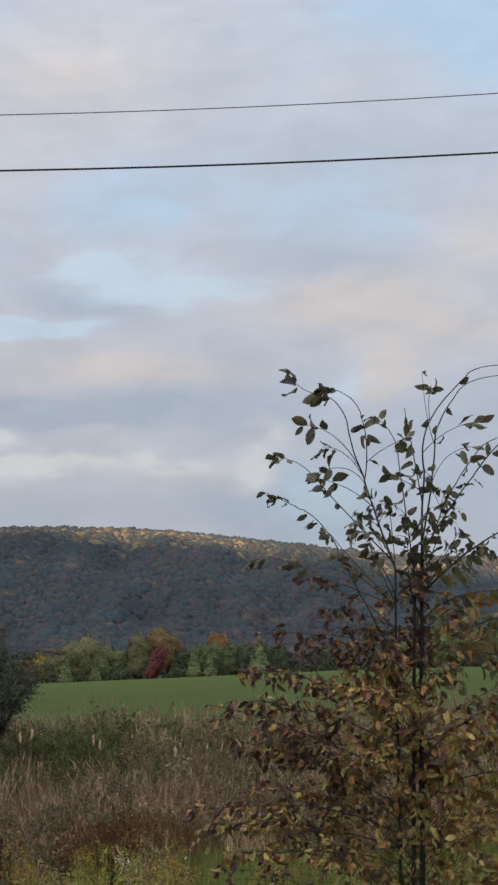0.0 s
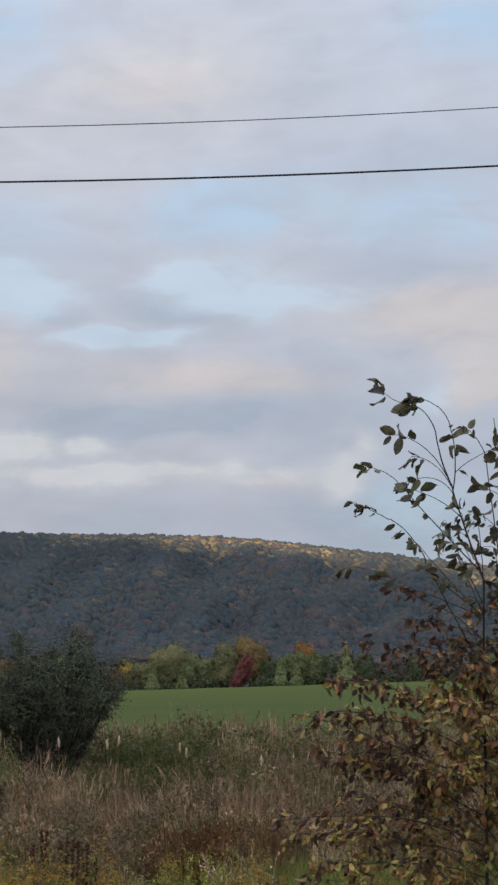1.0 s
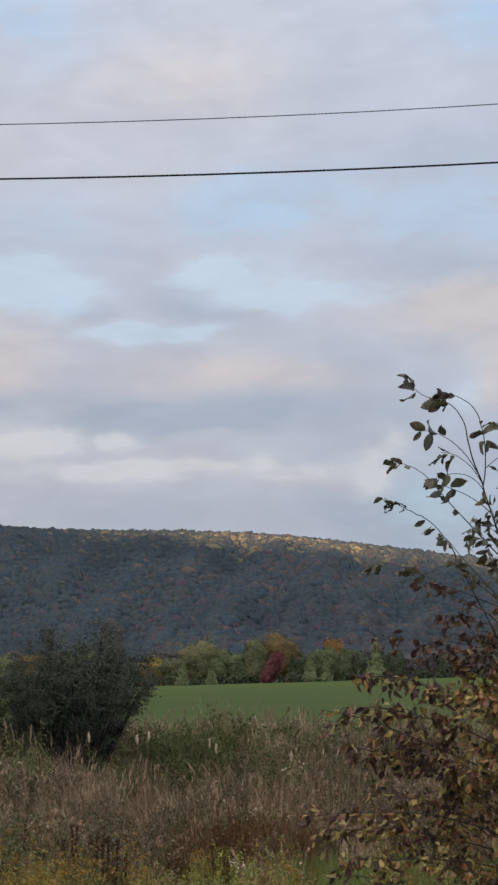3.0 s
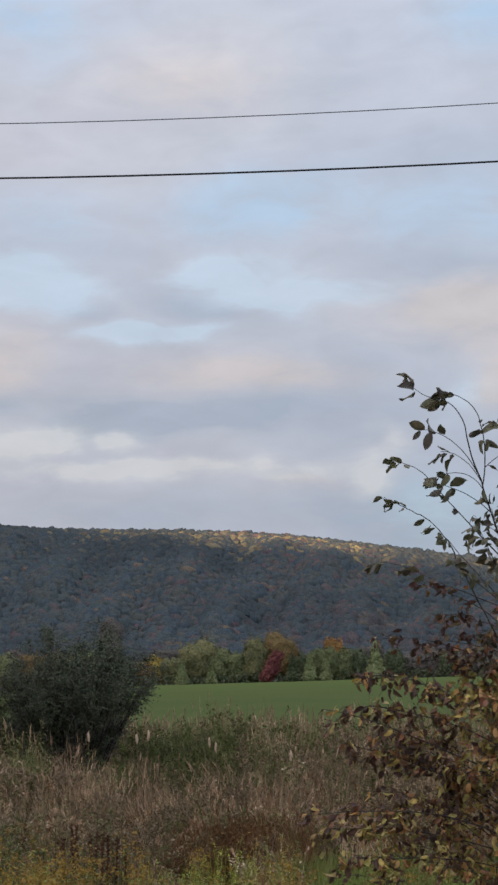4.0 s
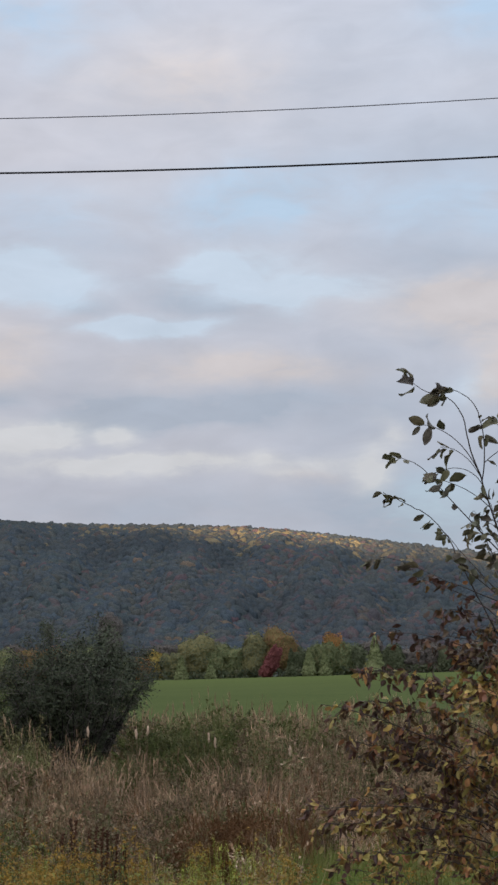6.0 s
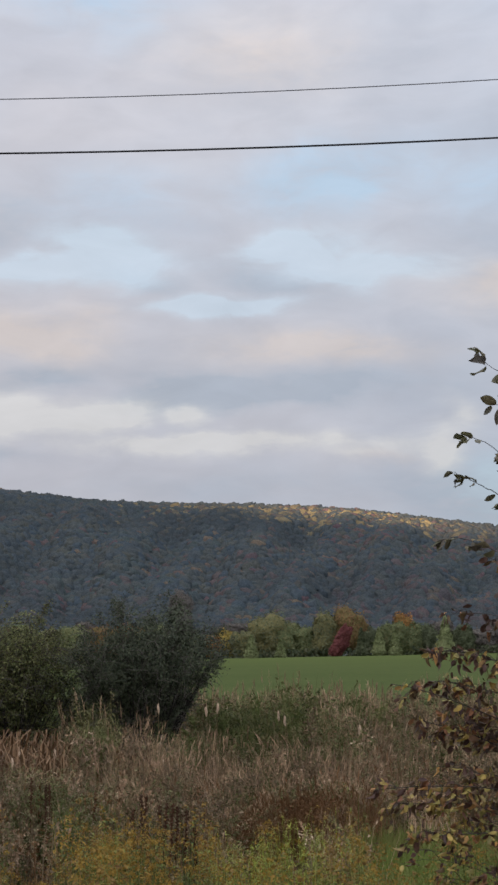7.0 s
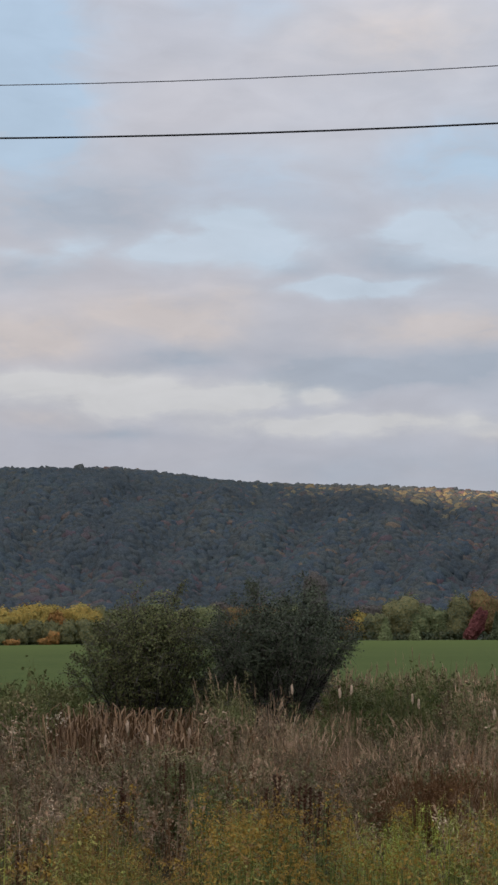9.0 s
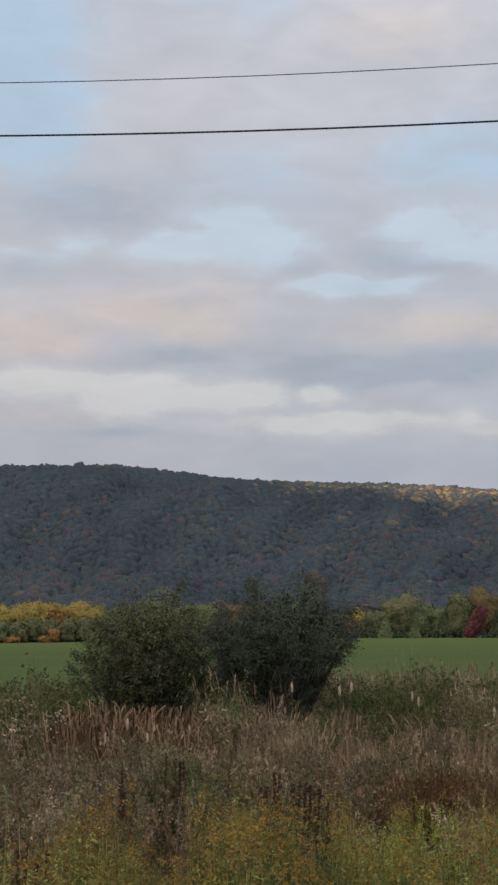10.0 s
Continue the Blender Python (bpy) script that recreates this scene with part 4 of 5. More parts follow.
rushes = [join([shifted(folded(rng.uniform(0.55, 1.0), rng.uniform(0.016, 0.03), rng.uniform(0.12, 0.55), rng.uniform(0, 6.28)), *rng.normal(0, 0.26, 2)) for q in range(24)]) for k in range(5)]
forbs = [forb(8, 9, 0.024) for k in range(6)] + [forb(6, 10, 0.03) for k in range(4)]
stuff("tan_grass", "dry tan marsh grass with feathery seed heads", "grass", DRY,
      sown(tufts, spread_over(640, -6.5, 17, 17.5, 27, clear_front(patches(1, 1.0, 3.0))), 0.6, 1.0, 0.2) + sown(tufts, spread_over(640, *SPAN, 25.5, 36, patches(2, 0.9, 3.0)), 0.6, 1.05, 0.22)
      + sown(tufts, spread_over(70, -1.5, 13, 44, 50), 1.15, 1.6, 0.1, 1.5) + sown(tufts, spread_over(130, -0.5, 14, 46, 54), 1.3, 1.9, 0.08, 1.2) + sown(tufts, spread_over(190, -1.9, 4.2, 25.5, 28.5), 0.85, 1.15, 0.26) + sown(tufts, spread_over(800, 2.0, 17, 33, 45, patches(3, 0.9, 1.8)), 1.0, 1.6, 0.14, 1.4) + sown(tufts, spread_over(120, -6.2, -3.4, 27, 33), 0.8, 1.15, 0.2)
      + sown(tufts, spread_over(190, -3.6, 14, 43, 50), 1.45, 1.95, 0.12, 1.5, True)
      + sown(tufts, spread_over(170, -7.2, -1.4, 31.5, 36.0, patches(4, 1.1, 3.0)), 1.0, 1.6, 0.2, 1.2))
# besides scattered dead grass, dense dark clumps at 24-26 m imitate shade below the tan stand
stuff("russet_grass", "dark reddish-brown dead grass, its front clumps standing in for shade", "grass", RUSSET,
      sown(tufts, spread_over(110, -1.5, 3.4, 24.0, 26.0), 0.65, 1.05, 0.26) + sown(forbs, spread_over(200, 0.1, 1.7, 23.9, 25.4), 0.55, 0.95) + sown(forbs, spread_over(110, -1.5, 3.4, 23.9, 25.2, patches(5, 0.9, 2.2)), 0.5, 0.85)
      + sown(tufts, spread_over(420, *SPAN, 17, 34, clear_front(patches(6, 1.0))), 0.7, 1.0, 0.2) + sown(forbs, spread_over(420, -17, 17, 18.8, 32, clear_front(patches(21, 1.4, 3.0))), 0.7, 1.1))
stuff("dead_weeds", "withered brown and greyish branching weeds", "weeds", FORB,
      sown(forbs, spread_over(1120, -14.8, -3.0, 18.6, 30, patches(18, 1.3, 3.2)), 0.75, 1.25) + sown(forbs, spread_over(1300, -3, 17, 17.0, 31, clear_front(patches(15, 1.0))), 0.75, 1.15)
      + sown(forbs, spread_over(900, *SPAN, 30, 42, patches(16, 0.9)), 1.0, 1.6, widen=1.5) + sown(forbs, spread_over(350, -2.5, 17, 37, 45, patches(17)), 1.2, 1.8, widen=1.5) + sown(forbs, spread_over(260, -1.9, 4.2, 25.2, 28.5), 0.8, 1.2)
      + sown(forbs, spread_over(170, -3.6, 5, 41, 46), 1.4, 1.95, widen=1.5, even=True))
bent = [join([shifted(blade(rng.uniform(0.5, 1.0), rng.uniform(0.016, 0.03), rng.uniform(0.15, 0.6), rng.uniform(0, 6.28)), *rng.normal(0, 0.16, 2)) for q in range(7)]) for k in range(5)]
stuff("pale_leaves", "long pale straw-coloured leaves bent among the weeds", "grass", STRAW,
      sown(bent, spread_over(330, -17, 3, 18.8, 34, clear_front(patches(22, 1.2, 2.5))), 0.55, 0.95, 0.12))
RUSH = material("dead_rush_leaves", [(0.123, 0.070, 0.034), (0.196, 0.115, 0.059), (0.083, 0.046, 0.022), (0.260, 0.161, 0.088)], "island", 0.75, through_light=0.15, spec=0.15)
stuff("cattail_leaves", "broad brown dead cattail leaves bent over in a dense stand", "marsh plants", RUSH, sown(rushes, spread_over(130, -11.2, -7.6, 29, 33), 1.15, 1.6, 0.16, 1.2))
asters = [leafy(1.0, 14, 0.09, 40, 0.2) for k in range(5)]
aster_places = np.concatenate([spread_over(260, -17, -5.5, 16.5, 27, patches(8, 1.0, 1.6)), spread_over(20, -5, -2, 19, 22, clear_front(patches(9)))])
aster_pick, aster_turn, aster_size = rng.integers(0, 5, len(aster_places)), rng.uniform(0, 6.28, len(aster_places)), rng.uniform(0.85, 1.25, len(aster_places))
for j, (name, label, mat) in enumerate((("aster_stems", "withered brown aster stems and leaves", FORB), ("aster_fluff", "greyish pink fluffy seed heads of asters", FLUFF))):
    stuff(name, label, "weeds", mat, [planted(asters[k][j], aster_places[aster_pick == k], aster_turn[aster_pick == k], aster_size[aster_pick == k],
                                              aster_size[aster_pick == k], 0.0) for k in range(5)])
weeds = [leafy(1.0, 40, 0.17, 0)[0] for k in range(6)]
stuff("green_weeds", "green leafy weeds among the dry grass", "weeds", GREENS,
      sown(weeds, spread_over(700, -14.8, -3, 18.6, 31, patches(23, 0.9, 3.6)), 0.75, 1.15) + sown(weeds, spread_over(110, -3.1, -1.1, 36, 41), 1.4, 1.9, widen=1.4) + sown(weeds, spread_over(150, -1.7, 3.2, 28, 32, patches(25, 1.0, 3.0)), 0.8, 1.15) + sown(weeds, spread_over(110, -7.4, -5.8, 20.5, 24), 0.8, 1.1) + sown(weeds, spread_over(120, -9.1, -7.3, 24, 28.5), 0.8, 1.15) + sown(weeds, spread_over(1100, *SPAN, 16, 34, clear_front(patches(10, 1.0, 3.0))), 0.65, 1.0) + sown(weeds, spread_over(650, -3, 17, 34, 45, patches(11, 0.9)), 1.0, 1.65, widen=1.3)
      + sown(weeds, spread_over(260, -6.9, -5.6, 31, 36), 1.2, 1.75, widen=1.2) + sown(weeds, spread_over(90, -8.0, -5.2, 39.5, 43), 1.7, 2.3, widen=1.6) + sown(forbs, spread_over(120, -1.9, 4.2, 25.0, 28.5), 0.8, 1.15) + sown(weeds, spread_over(160, -1.9, 0.8, 38, 43), 1.4, 1.9, widen=1.5)
      + sown(weeds, spread_over(80, -4.3, -2.4, 32.5, 35.5), 1.15, 1.6, widen=1.2) + sown(weeds, spread_over(90, 0.7, 3.1, 31.5, 36), 1.15, 1.6, widen=1.2)
      + sown(forbs, spread_over(380, -3, 17, 33, 43, patches(17)), 1.4, 2.05, widen=1.5) + sown(forbs, spread_over(320, -17, -11.0, 33, 42, patches(12)), 1.3, 1.9, widen=1.5)
      + sown(forbs, spread_over(170, -3.6, 3, 40, 45), 1.4, 1.95, widen=1.6, even=True)
      + sown(forbs, spread_over(150, -15.5, -11.2, 37, 43), 1.35, 1.9, widen=1.6, even=True))
rods = [leafy(1.0, 52, 0.09, 66 if k % 3 else 24) for k in range(8)]
rod_places = np.concatenate([spread_over(1700, -14.8, 2.8, 11.0, 18.6, lambda az, r: np.maximum(0.45, patches(13, sharp=1.6)(az, r)) * ((az > -7.5) | (r < 15.8)) * ((az < -5.3) | (az > -2.6) | (r < 16.9)) * np.where((az > 0.3) & (az < 2.4) & (r > 14.5), 0.25, 1.0)), spread_over(110, -6.7, -5.35, 16, 20.5), spread_over(40, -5.3, -2.6, 15.4, 17.2), spread_over(240, -12.6, -6.8, 13.0, 16.4),
                             spread_over(360, 2.8, 14.8, 13.0, 16.8, lambda az, r: np.maximum(0.4, patches(13, sharp=1.6)(az, r)))])
rod_pick = rng.integers(0, 8, len(rod_places))
rod_turn, rod_size = rng.uniform(0, 6.28, len(rod_places)), rng.uniform(0.8, 1.2, len(rod_places)) * swell(rod_places, 0.45, 1.35, 2.2)
for j, (name, label, mat) in enumerate((("goldenrod_stems", "leafy yellow-green goldenrod along the front of the marsh", GOLD),
                                        ("goldenrod_plumes", "faded golden flower plumes of goldenrod", PLUME))):
    stuff(name, label, "weeds", mat, [planted(rods[k][j], rod_places[rod_pick == k], rod_turn[rod_pick == k], rod_size[rod_pick == k], rod_size[rod_pick == k], 0.0)
                                      for k in range(8)])
lush = [leafy(1.0, 60, 0.1, 0)[0] for k in range(4)]
stuff("bright_weeds", "bright yellow-green leafy weeds in a low clump", "weeds", BRIGHT,
      sown(lush, spread_over(190, -2.1, 2.2, 15.6, 19.2, patches(24, 1.1, 3.0)), 0.75, 1.1) + sown(lush, spread_over(90, -10, 0, 12, 16.5, patches(14)), 0.8, 1.1))
lawn = [tuft(26, 0, 0.14, 0.4) for k in range(4)]
stuff("green_grass", "short green grass beside the marsh", "grass", LAWN, sown(lawn, spread_over(620, 2.5, 14.8, 18.5, 26.2), 0.7, 1.3, widen=1.6))

# cattails with burst pale heads
rng = np.random.default_rng(15)
CAT_LEAF = material("cattail_leaf", [(0.14, 0.095, 0.05), (0.20, 0.14, 0.075)], "object", 0.75, through_light=0.15)
CAT_HEAD = material("cattail_fluff", [(0.36, 0.25, 0.165), (0.48, 0.35, 0.24)], 40.0, 0.95, grain=0.25, grain_scale=60)
CAT_BROWN = material("cattail_brown", [(0.075, 0.042, 0.024), (0.11, 0.064, 0.036)], 40.0, 0.9, grain=0.2, grain_scale=80)
STALK = material("dead_stalk", [(0.054, 0.024, 0.011), (0.084, 0.037, 0.017)], "object", 0.85)


def cattail(az, r, height, plump, burst=True):
    thing = new("cattail")
    thing.matrix_basis = Matrix.Translation(on_land(az, r)) @ pose(0, 0, 0, rng.uniform(-4, 4), rng.uniform(-4, 4), rng.uniform(0, 360))
    tagged(thing, "dry cattail with a pale burst seed head" if burst else "dry cattail with a whole dark brown head", "cattail", "cattails in the marsh")
    part("stem", mesh_of("stem", *tube(np.column_stack([np.zeros((4, 2)), np.linspace(-0.1, height + 0.1, 4)]), (0.008, 0.007, 0.005, 0.002), 5), CAT_LEAF), thing)
    z = np.linspace(0, 1, 8)
    rad = plump * np.array([0.35, 0.8, 0.95, 1.05, 1.05, 0.95, 0.8, 0.3]) * rng.uniform(0.75, 1.2, 8)
    part("seed_head", mesh_of("seed_head", *tube(np.column_stack([rng.normal(0, 0.006, (8, 2)), height - 0.19 + z * 0.21]), rad, 8), CAT_HEAD if burst else CAT_BROWN, smooth=True), thing)
    for k in range(3):
        part("leaf", mesh_of("leaf", *blade(height * rng.uniform(0.7, 1.0), 0.02, rng.uniform(0.15, 0.5), rng.uniform(0, 6.28)), CAT_LEAF), thing)
    return thing


CATS = [(-10.7, 30.5, 1.5), (-10.4, 29, 1.42), (-10.15, 31, 1.66), (-9.55, 30, 1.62), (-9.35, 28.5, 1.36), (-8.75, 30.5, 1.5), (-8.3, 29, 1.38), (-7.7, 30.5, 1.45),
        (-4.1, 33, 1.95), (-2.25, 33, 1.95), (-2.4, 34, 1.85), (0.1, 34, 1.75), (0.35, 34, 1.65), (2.85, 33, 1.5), (-11.2, 30, 1.5), (-9.8, 28, 1.35),
        (-10.4, 31, 1.7), (-8.9, 29, 1.4), (-12.6, 31, 1.65), (-9.2, 26, 1.2)]
for k, (az, r, h) in enumerate(CATS):
    whole = az < -7 and k % 2 == 0
    cattail(az, r, h * (0.86 if az < -7 else 1.0), rng.uniform(0.013, 0.017) if whole else rng.uniform(0.02, 0.03), not whole)


def dead_stalk(az, r, height):
    thing = new("dead_stalk")
    thing.matrix_basis = Matrix.Translation(on_land(az, r)) @ pose(0, 0, 0, rng.uniform(-5, 5), rng.uniform(-5, 5), 0)
    tagged(thing, "dark brown dead dock stalk with seed clusters", "weed stalk", "dead stalks in the marsh")
    part("stem", mesh_of("stem", *tube(np.column_stack([np.zeros((4, 2)), np.linspace(-0.1, height, 4)]), (0.012, 0.01, 0.008, 0.004), 5), STALK), thing)
    m = 150
    z = height * rng.uniform(0.58, 1.0, m)
    c = np.stack([rng.normal(0, 0.010, m), rng.normal(0, 0.010, m), z], 1)
    part("seed_spike", mesh_of("seed_spike", *cards(c, rng.normal(size=(m, 3)), 0.017, 0.011), STALK), thing)["kind"] = "stuff"
    return thing


for az, r, h in ((-5.0, 18.3, 1.5), (-4.8, 18.3, 1.45), (-4.1, 18.3, 1.42), (-3.85, 18.2, 1.45), (-3.6, 18.3, 1.5), (-3.35, 18.2, 1.4), (-3.1, 18.1, 1.3), (-2.95, 18.1, 1.25),
                 (-9.7, 18.2, 1.4), (-9.5, 17.3, 1.25), (-13.2, 14.0, 1.25), (-13.0, 14.0, 1.2), (-12.4, 14.1, 1.2), (-4.55, 18.4, 1.5), (-10.1, 19.5, 1.4), (-10.0, 19.6, 1.35), (-9.85, 19.4, 1.35), (-7.85, 23.5, 1.4),
                 (-7.7, 23.3, 1.25), (-9.2, 26.0, 1.4), (-12.9, 14.6, 1.25), (-12.75, 14.5, 1.2), (-13.4, 14.2, 1.2), (-6.4, 22.0, 1.25), (-8.4, 24.0, 1.3), (-4.75, 18.2, 1.45),
                 (-4.35, 18.0, 1.4), (-3.72, 18.0, 1.45), (-2.8, 18.2, 1.35)):
    dead_stalk(az, r, h * rng.uniform(0.84, 1.0))


# a withered white aster
WHITE_HEAD = material("aster_head", [(0.414, 0.336, 0.238), (0.517, 0.417, 0.303)], "object", 0.9, through_light=0.2)


def white_aster(az, r, height, heads):
    thing = new("aster")
    thing.matrix_basis = Matrix.Translation(on_land(az, r))
    tagged(thing, "dark weed with small whitish flower heads among dry grass", "weed", "pale weeds in the marsh")
    part("stem", mesh_of("stem", *tube(np.column_stack([np.zeros((4, 2)), np.linspace(-0.1, height, 4)]), (0.01, 0.008, 0.006, 0.003), 5), STALK), thing)
    for k in range(heads):
        a, z = rng.uniform(0, 6.28), height * rng.uniform(0.72, 1.0)
        tip = np.array([math.cos(a), math.sin(a), 0]) * rng.uniform(0.05, 0.22) + [0, 0, z + 0.08]
        twig = part("side_stem", mesh_of("side_stem", *tube(curve_points((0, 0, z - 0.1), (tip[0] * 0.6, tip[1] * 0.6, z - 0.06), tip, 4), (0.004, 0.004, 0.003, 0.003), 4), STALK), thing)
        c = tip + rng.normal(0, 0.012, (9, 3))
        part("flower_head", mesh_of("flower_head", *cards(c, rng.normal(size=(9, 3)) + [0, -0.5, 0.8], 0.014, 0.01), WHITE_HEAD), twig)
    return thing


white_aster(-11.95, 29.5, 1.65, 12)
white_aster(-12.2, 30.0, 1.45, 7)

# ---------------------------------------------------------------- the young tree
rng = np.random.default_rng(14)
SAP_AZ, SAP_R = 10.6, 9.0
# across, height: foot, pull, tip; thickness at the foot and the tip in mm
STEMS = [
    (0.0, 0.5, 0.05, 2.5, 0.13, 3.66, 38, 16), (-0.05, 0.5, 0.0, 2.3, 0.08, 3.45, 34, 14), (-0.09, 0.5, -0.07, 2.3, -0.02, 3.49, 24, 9),
    (0.12, 3.51, 0.13, 3.82, 0.16, 4.03, 13, 9)]
LEADERS = [
    (0.15, 4.02, 0.13, 4.22, 0.25, 4.37, 9, 6), (0.25, 4.37, 0.33, 4.46, 0.42, 4.54, 6, 4), (0.14, 3.63, 0.21, 3.97, 0.23, 4.23, 9, 7),
    (0.23, 4.22, 0.26, 4.32, 0.37, 4.45, 7, 4), (0.11, 3.85, 0.11, 4.13, 0.07, 4.38, 6, 3), (0.09, 3.48, 0.04, 3.82, 0.02, 4.15, 7, 4),
    (-0.05, 3.49, -0.10, 3.74, -0.17, 4.00, 10, 7), (-0.18, 4.01, -0.23, 4.14, -0.25, 4.31, 8, 5), (-0.15, 3.98, -0.12, 4.17, -0.17, 4.34, 6, 4),
    (-0.14, 3.51, -0.28, 3.80, -0.47, 4.05, 7, 3)]
EAST_SHOOTS = [
    (0.08, 3.48, 0.27, 3.81, 0.42, 3.98, 9, 6), (0.42, 3.98, 0.49, 4.09, 0.62, 4.19, 6, 5), (0.11, 3.33, 0.28, 3.55, 0.60, 3.70, 11, 7),
    (0.20, 3.69, 0.25, 3.87, 0.45, 4.11, 6, 4)]
SHORT_SHOOTS = [
    (-0.06, 3.30, -0.24, 3.52, -0.39, 3.72, 5, 2), (-0.05, 3.28, -0.2, 3.44, -0.33, 3.57, 5, 2), (-0.02, 3.34, -0.13, 3.58, -0.2, 3.77, 6, 2),
    (0.0, 3.32, -0.1, 3.5, -0.16, 3.64, 5, 2), (0.02, 3.38, -0.02, 3.62, -0.04, 3.86, 6, 2), (0.06, 3.36, 0.12, 3.58, 0.19, 3.76, 6, 2),
    (0.08, 3.3, 0.2, 3.6, 0.27, 3.83, 6, 2), (0.05, 3.3, 0.04, 3.46, 0.05, 3.64, 5, 2), (0.1, 3.34, 0.22, 3.52, 0.33, 3.68, 5, 2)]
ARCHES = [
    (-0.25, 4.31, -0.29, 4.42, -0.37, 4.44, 5, 3), (-0.37, 4.44, -0.46, 4.45, -0.55, 4.56, 3, 2), (-0.17, 4.34, -0.22, 4.47, -0.38, 4.48, 4, 2),
    (-0.18, 4.01, -0.29, 4.27, -0.48, 4.29, 4, 2), (-0.18, 3.98, -0.25, 4.16, -0.38, 4.16, 3, 2), (-0.15, 3.95, -0.24, 4.11, -0.44, 4.01, 3, 2),
    (-0.12, 3.83, -0.23, 3.94, -0.40, 3.99, 4, 2), (0.02, 4.15, -0.01, 4.27, -0.09, 4.32, 4, 2), (-0.09, 4.06, -0.05, 4.16, 0.08, 4.20, 3, 2),
    (-0.47, 4.05, -0.53, 4.12, -0.64, 4.14, 3, 2), (0.12, 3.91, 0.06, 3.97, 0.00, 3.99, 3, 2)]
EAST_ARCHES = [
    (0.42, 4.54, 0.49, 4.60, 0.70, 4.58, 4, 3), (0.37, 4.45, 0.45, 4.53, 0.70, 4.52, 4, 2), (0.23, 4.15, 0.17, 4.34, 0.17, 4.56, 3, 1),
    (0.22, 4.29, 0.19, 4.40, 0.22, 4.49, 3, 2), (0.16, 4.12, 0.29, 4.27, 0.46, 4.28, 3, 2), (0.20, 3.94, 0.25, 4.12, 0.42, 4.14, 3, 2),
    (0.45, 4.11, 0.50, 4.17, 0.62, 4.19, 4, 2)]
SIDES = [
    (-0.07, 3.07, -0.18, 3.25, -0.32, 3.58, 8, 6), (-0.32, 3.58, -0.35, 3.70, -0.50, 3.84, 6, 4), (-0.50, 3.84, -0.57, 3.89, -0.70, 3.94, 4, 2),
    (-0.03, 3.29, -0.36, 3.43, -0.63, 3.57, 5, 2), (-0.63, 3.57, -0.69, 3.60, -0.78, 3.57, 2, 1), (-0.07, 3.19, -0.27, 3.41, -0.53, 3.47, 5, 2),
    (-0.07, 3.16, -0.24, 3.29, -0.47, 3.30, 4, 1), (-0.10, 3.04, -0.40, 3.19, -0.56, 3.12, 4, 1), (-0.14, 2.95, -0.46, 3.23, -0.78, 3.17, 4, 1)]
EAST_SIDES = [
    (0.10, 2.99, 0.23, 3.15, 0.56, 3.21, 11, 7), (0.08, 2.79, 0.29, 3.06, 0.56, 3.05, 9, 5), (0.12, 3.24, 0.27, 3.39, 0.58, 3.38, 7, 4),
    (0.11, 3.36, 0.25, 3.51, 0.43, 3.58, 6, 3), (0.10, 3.12, 0.27, 3.33, 0.36, 3.26, 6, 3), (0.12, 2.62, 0.30, 2.77, 0.58, 2.81, 7, 4),
    (0.08, 2.53, 0.30, 2.70, 0.56, 2.72, 6, 4)]
SKIRT = [
    (-0.02, 2.62, -0.47, 3.02, -0.88, 2.98, 7, 3), (-0.07, 2.53, -0.48, 2.81, -0.87, 2.81, 7, 3), (-0.06, 2.71, -0.23, 2.89, -0.47, 2.90, 5, 2),
    (-0.06, 2.39, -0.54, 2.67, -1.05, 2.81, 8, 3), (-0.08, 2.27, -0.61, 2.55, -0.97, 2.62, 7, 3), (-0.07, 2.12, -0.49, 2.34, -1.15, 2.27, 8, 3),
    (-0.08, 2.01, -0.62, 2.23, -1.10, 2.15, 8, 3), (-0.07, 1.92, -0.50, 2.11, -0.99, 2.00, 7, 3), (-0.07, 2.21, -0.49, 2.49, -0.75, 2.67, 7, 3),
    (-0.02, 2.77, -0.20, 2.98, -0.34, 3.08, 6, 2)]
EAST_SKIRT = [
    (0.05, 2.27, 0.22, 2.41, 0.55, 2.43, 7, 4), (0.05, 2.09, 0.21, 2.20, 0.55, 2.17, 7, 4), (0.24, 1.53, 0.29, 2.00, 0.25, 2.17, 5, 3),
    (0.06, 2.38, 0.20, 2.55, 0.45, 2.58, 6, 3), (0.22, 1.53, 0.38, 1.84, 0.55, 1.96, 6, 4)]

sapling = new("young_tree")
sapling.matrix_basis = Matrix.Translation(on_land(SAP_AZ, SAP_R)) @ pose(0, 0, 0, 0, 0, -SAP_AZ)
tagged(sapling, "slender young tree with arching twigs and withering brown-green leaves", "tree")
SAP_Z = float(land(*(SAP_R * np.array([math.sin(radians(SAP_AZ)), math.cos(radians(SAP_AZ))]))))


def leaf_shape(curl, wave, fold, broad):
    """An ovate leaf about 1 long with a folded midrib, a pointed tip and a curled, wavy blade; verts and faces."""
    n = 7
    t = np.array([0, 0.08, 0.26, 0.5, 0.74, 0.91, 1.0])
    half = broad * np.sin(math.pi * t ** 0.85) ** 0.55
    half[0], half[-1] = 0.012, 0.008
    z = -curl * t * t
    up = 0.07 * wave * np.sin(t * 8)
    mid = np.stack([t, 0 * t, z], 1)
    left = np.stack([t - 0.02, half, z + fold * half + up], 1)
    right = np.stack([t - 0.02, -half, z + fold * half - up], 1)
    v = np.concatenate([mid, left, right])
    f = [[k, k + 1, n + k + 1, n + k] for k in range(n - 1)] + [[k + 1, k, 2 * n + k, 2 * n + k + 1] for k in range(n - 1)]
    return v, np.array(f)


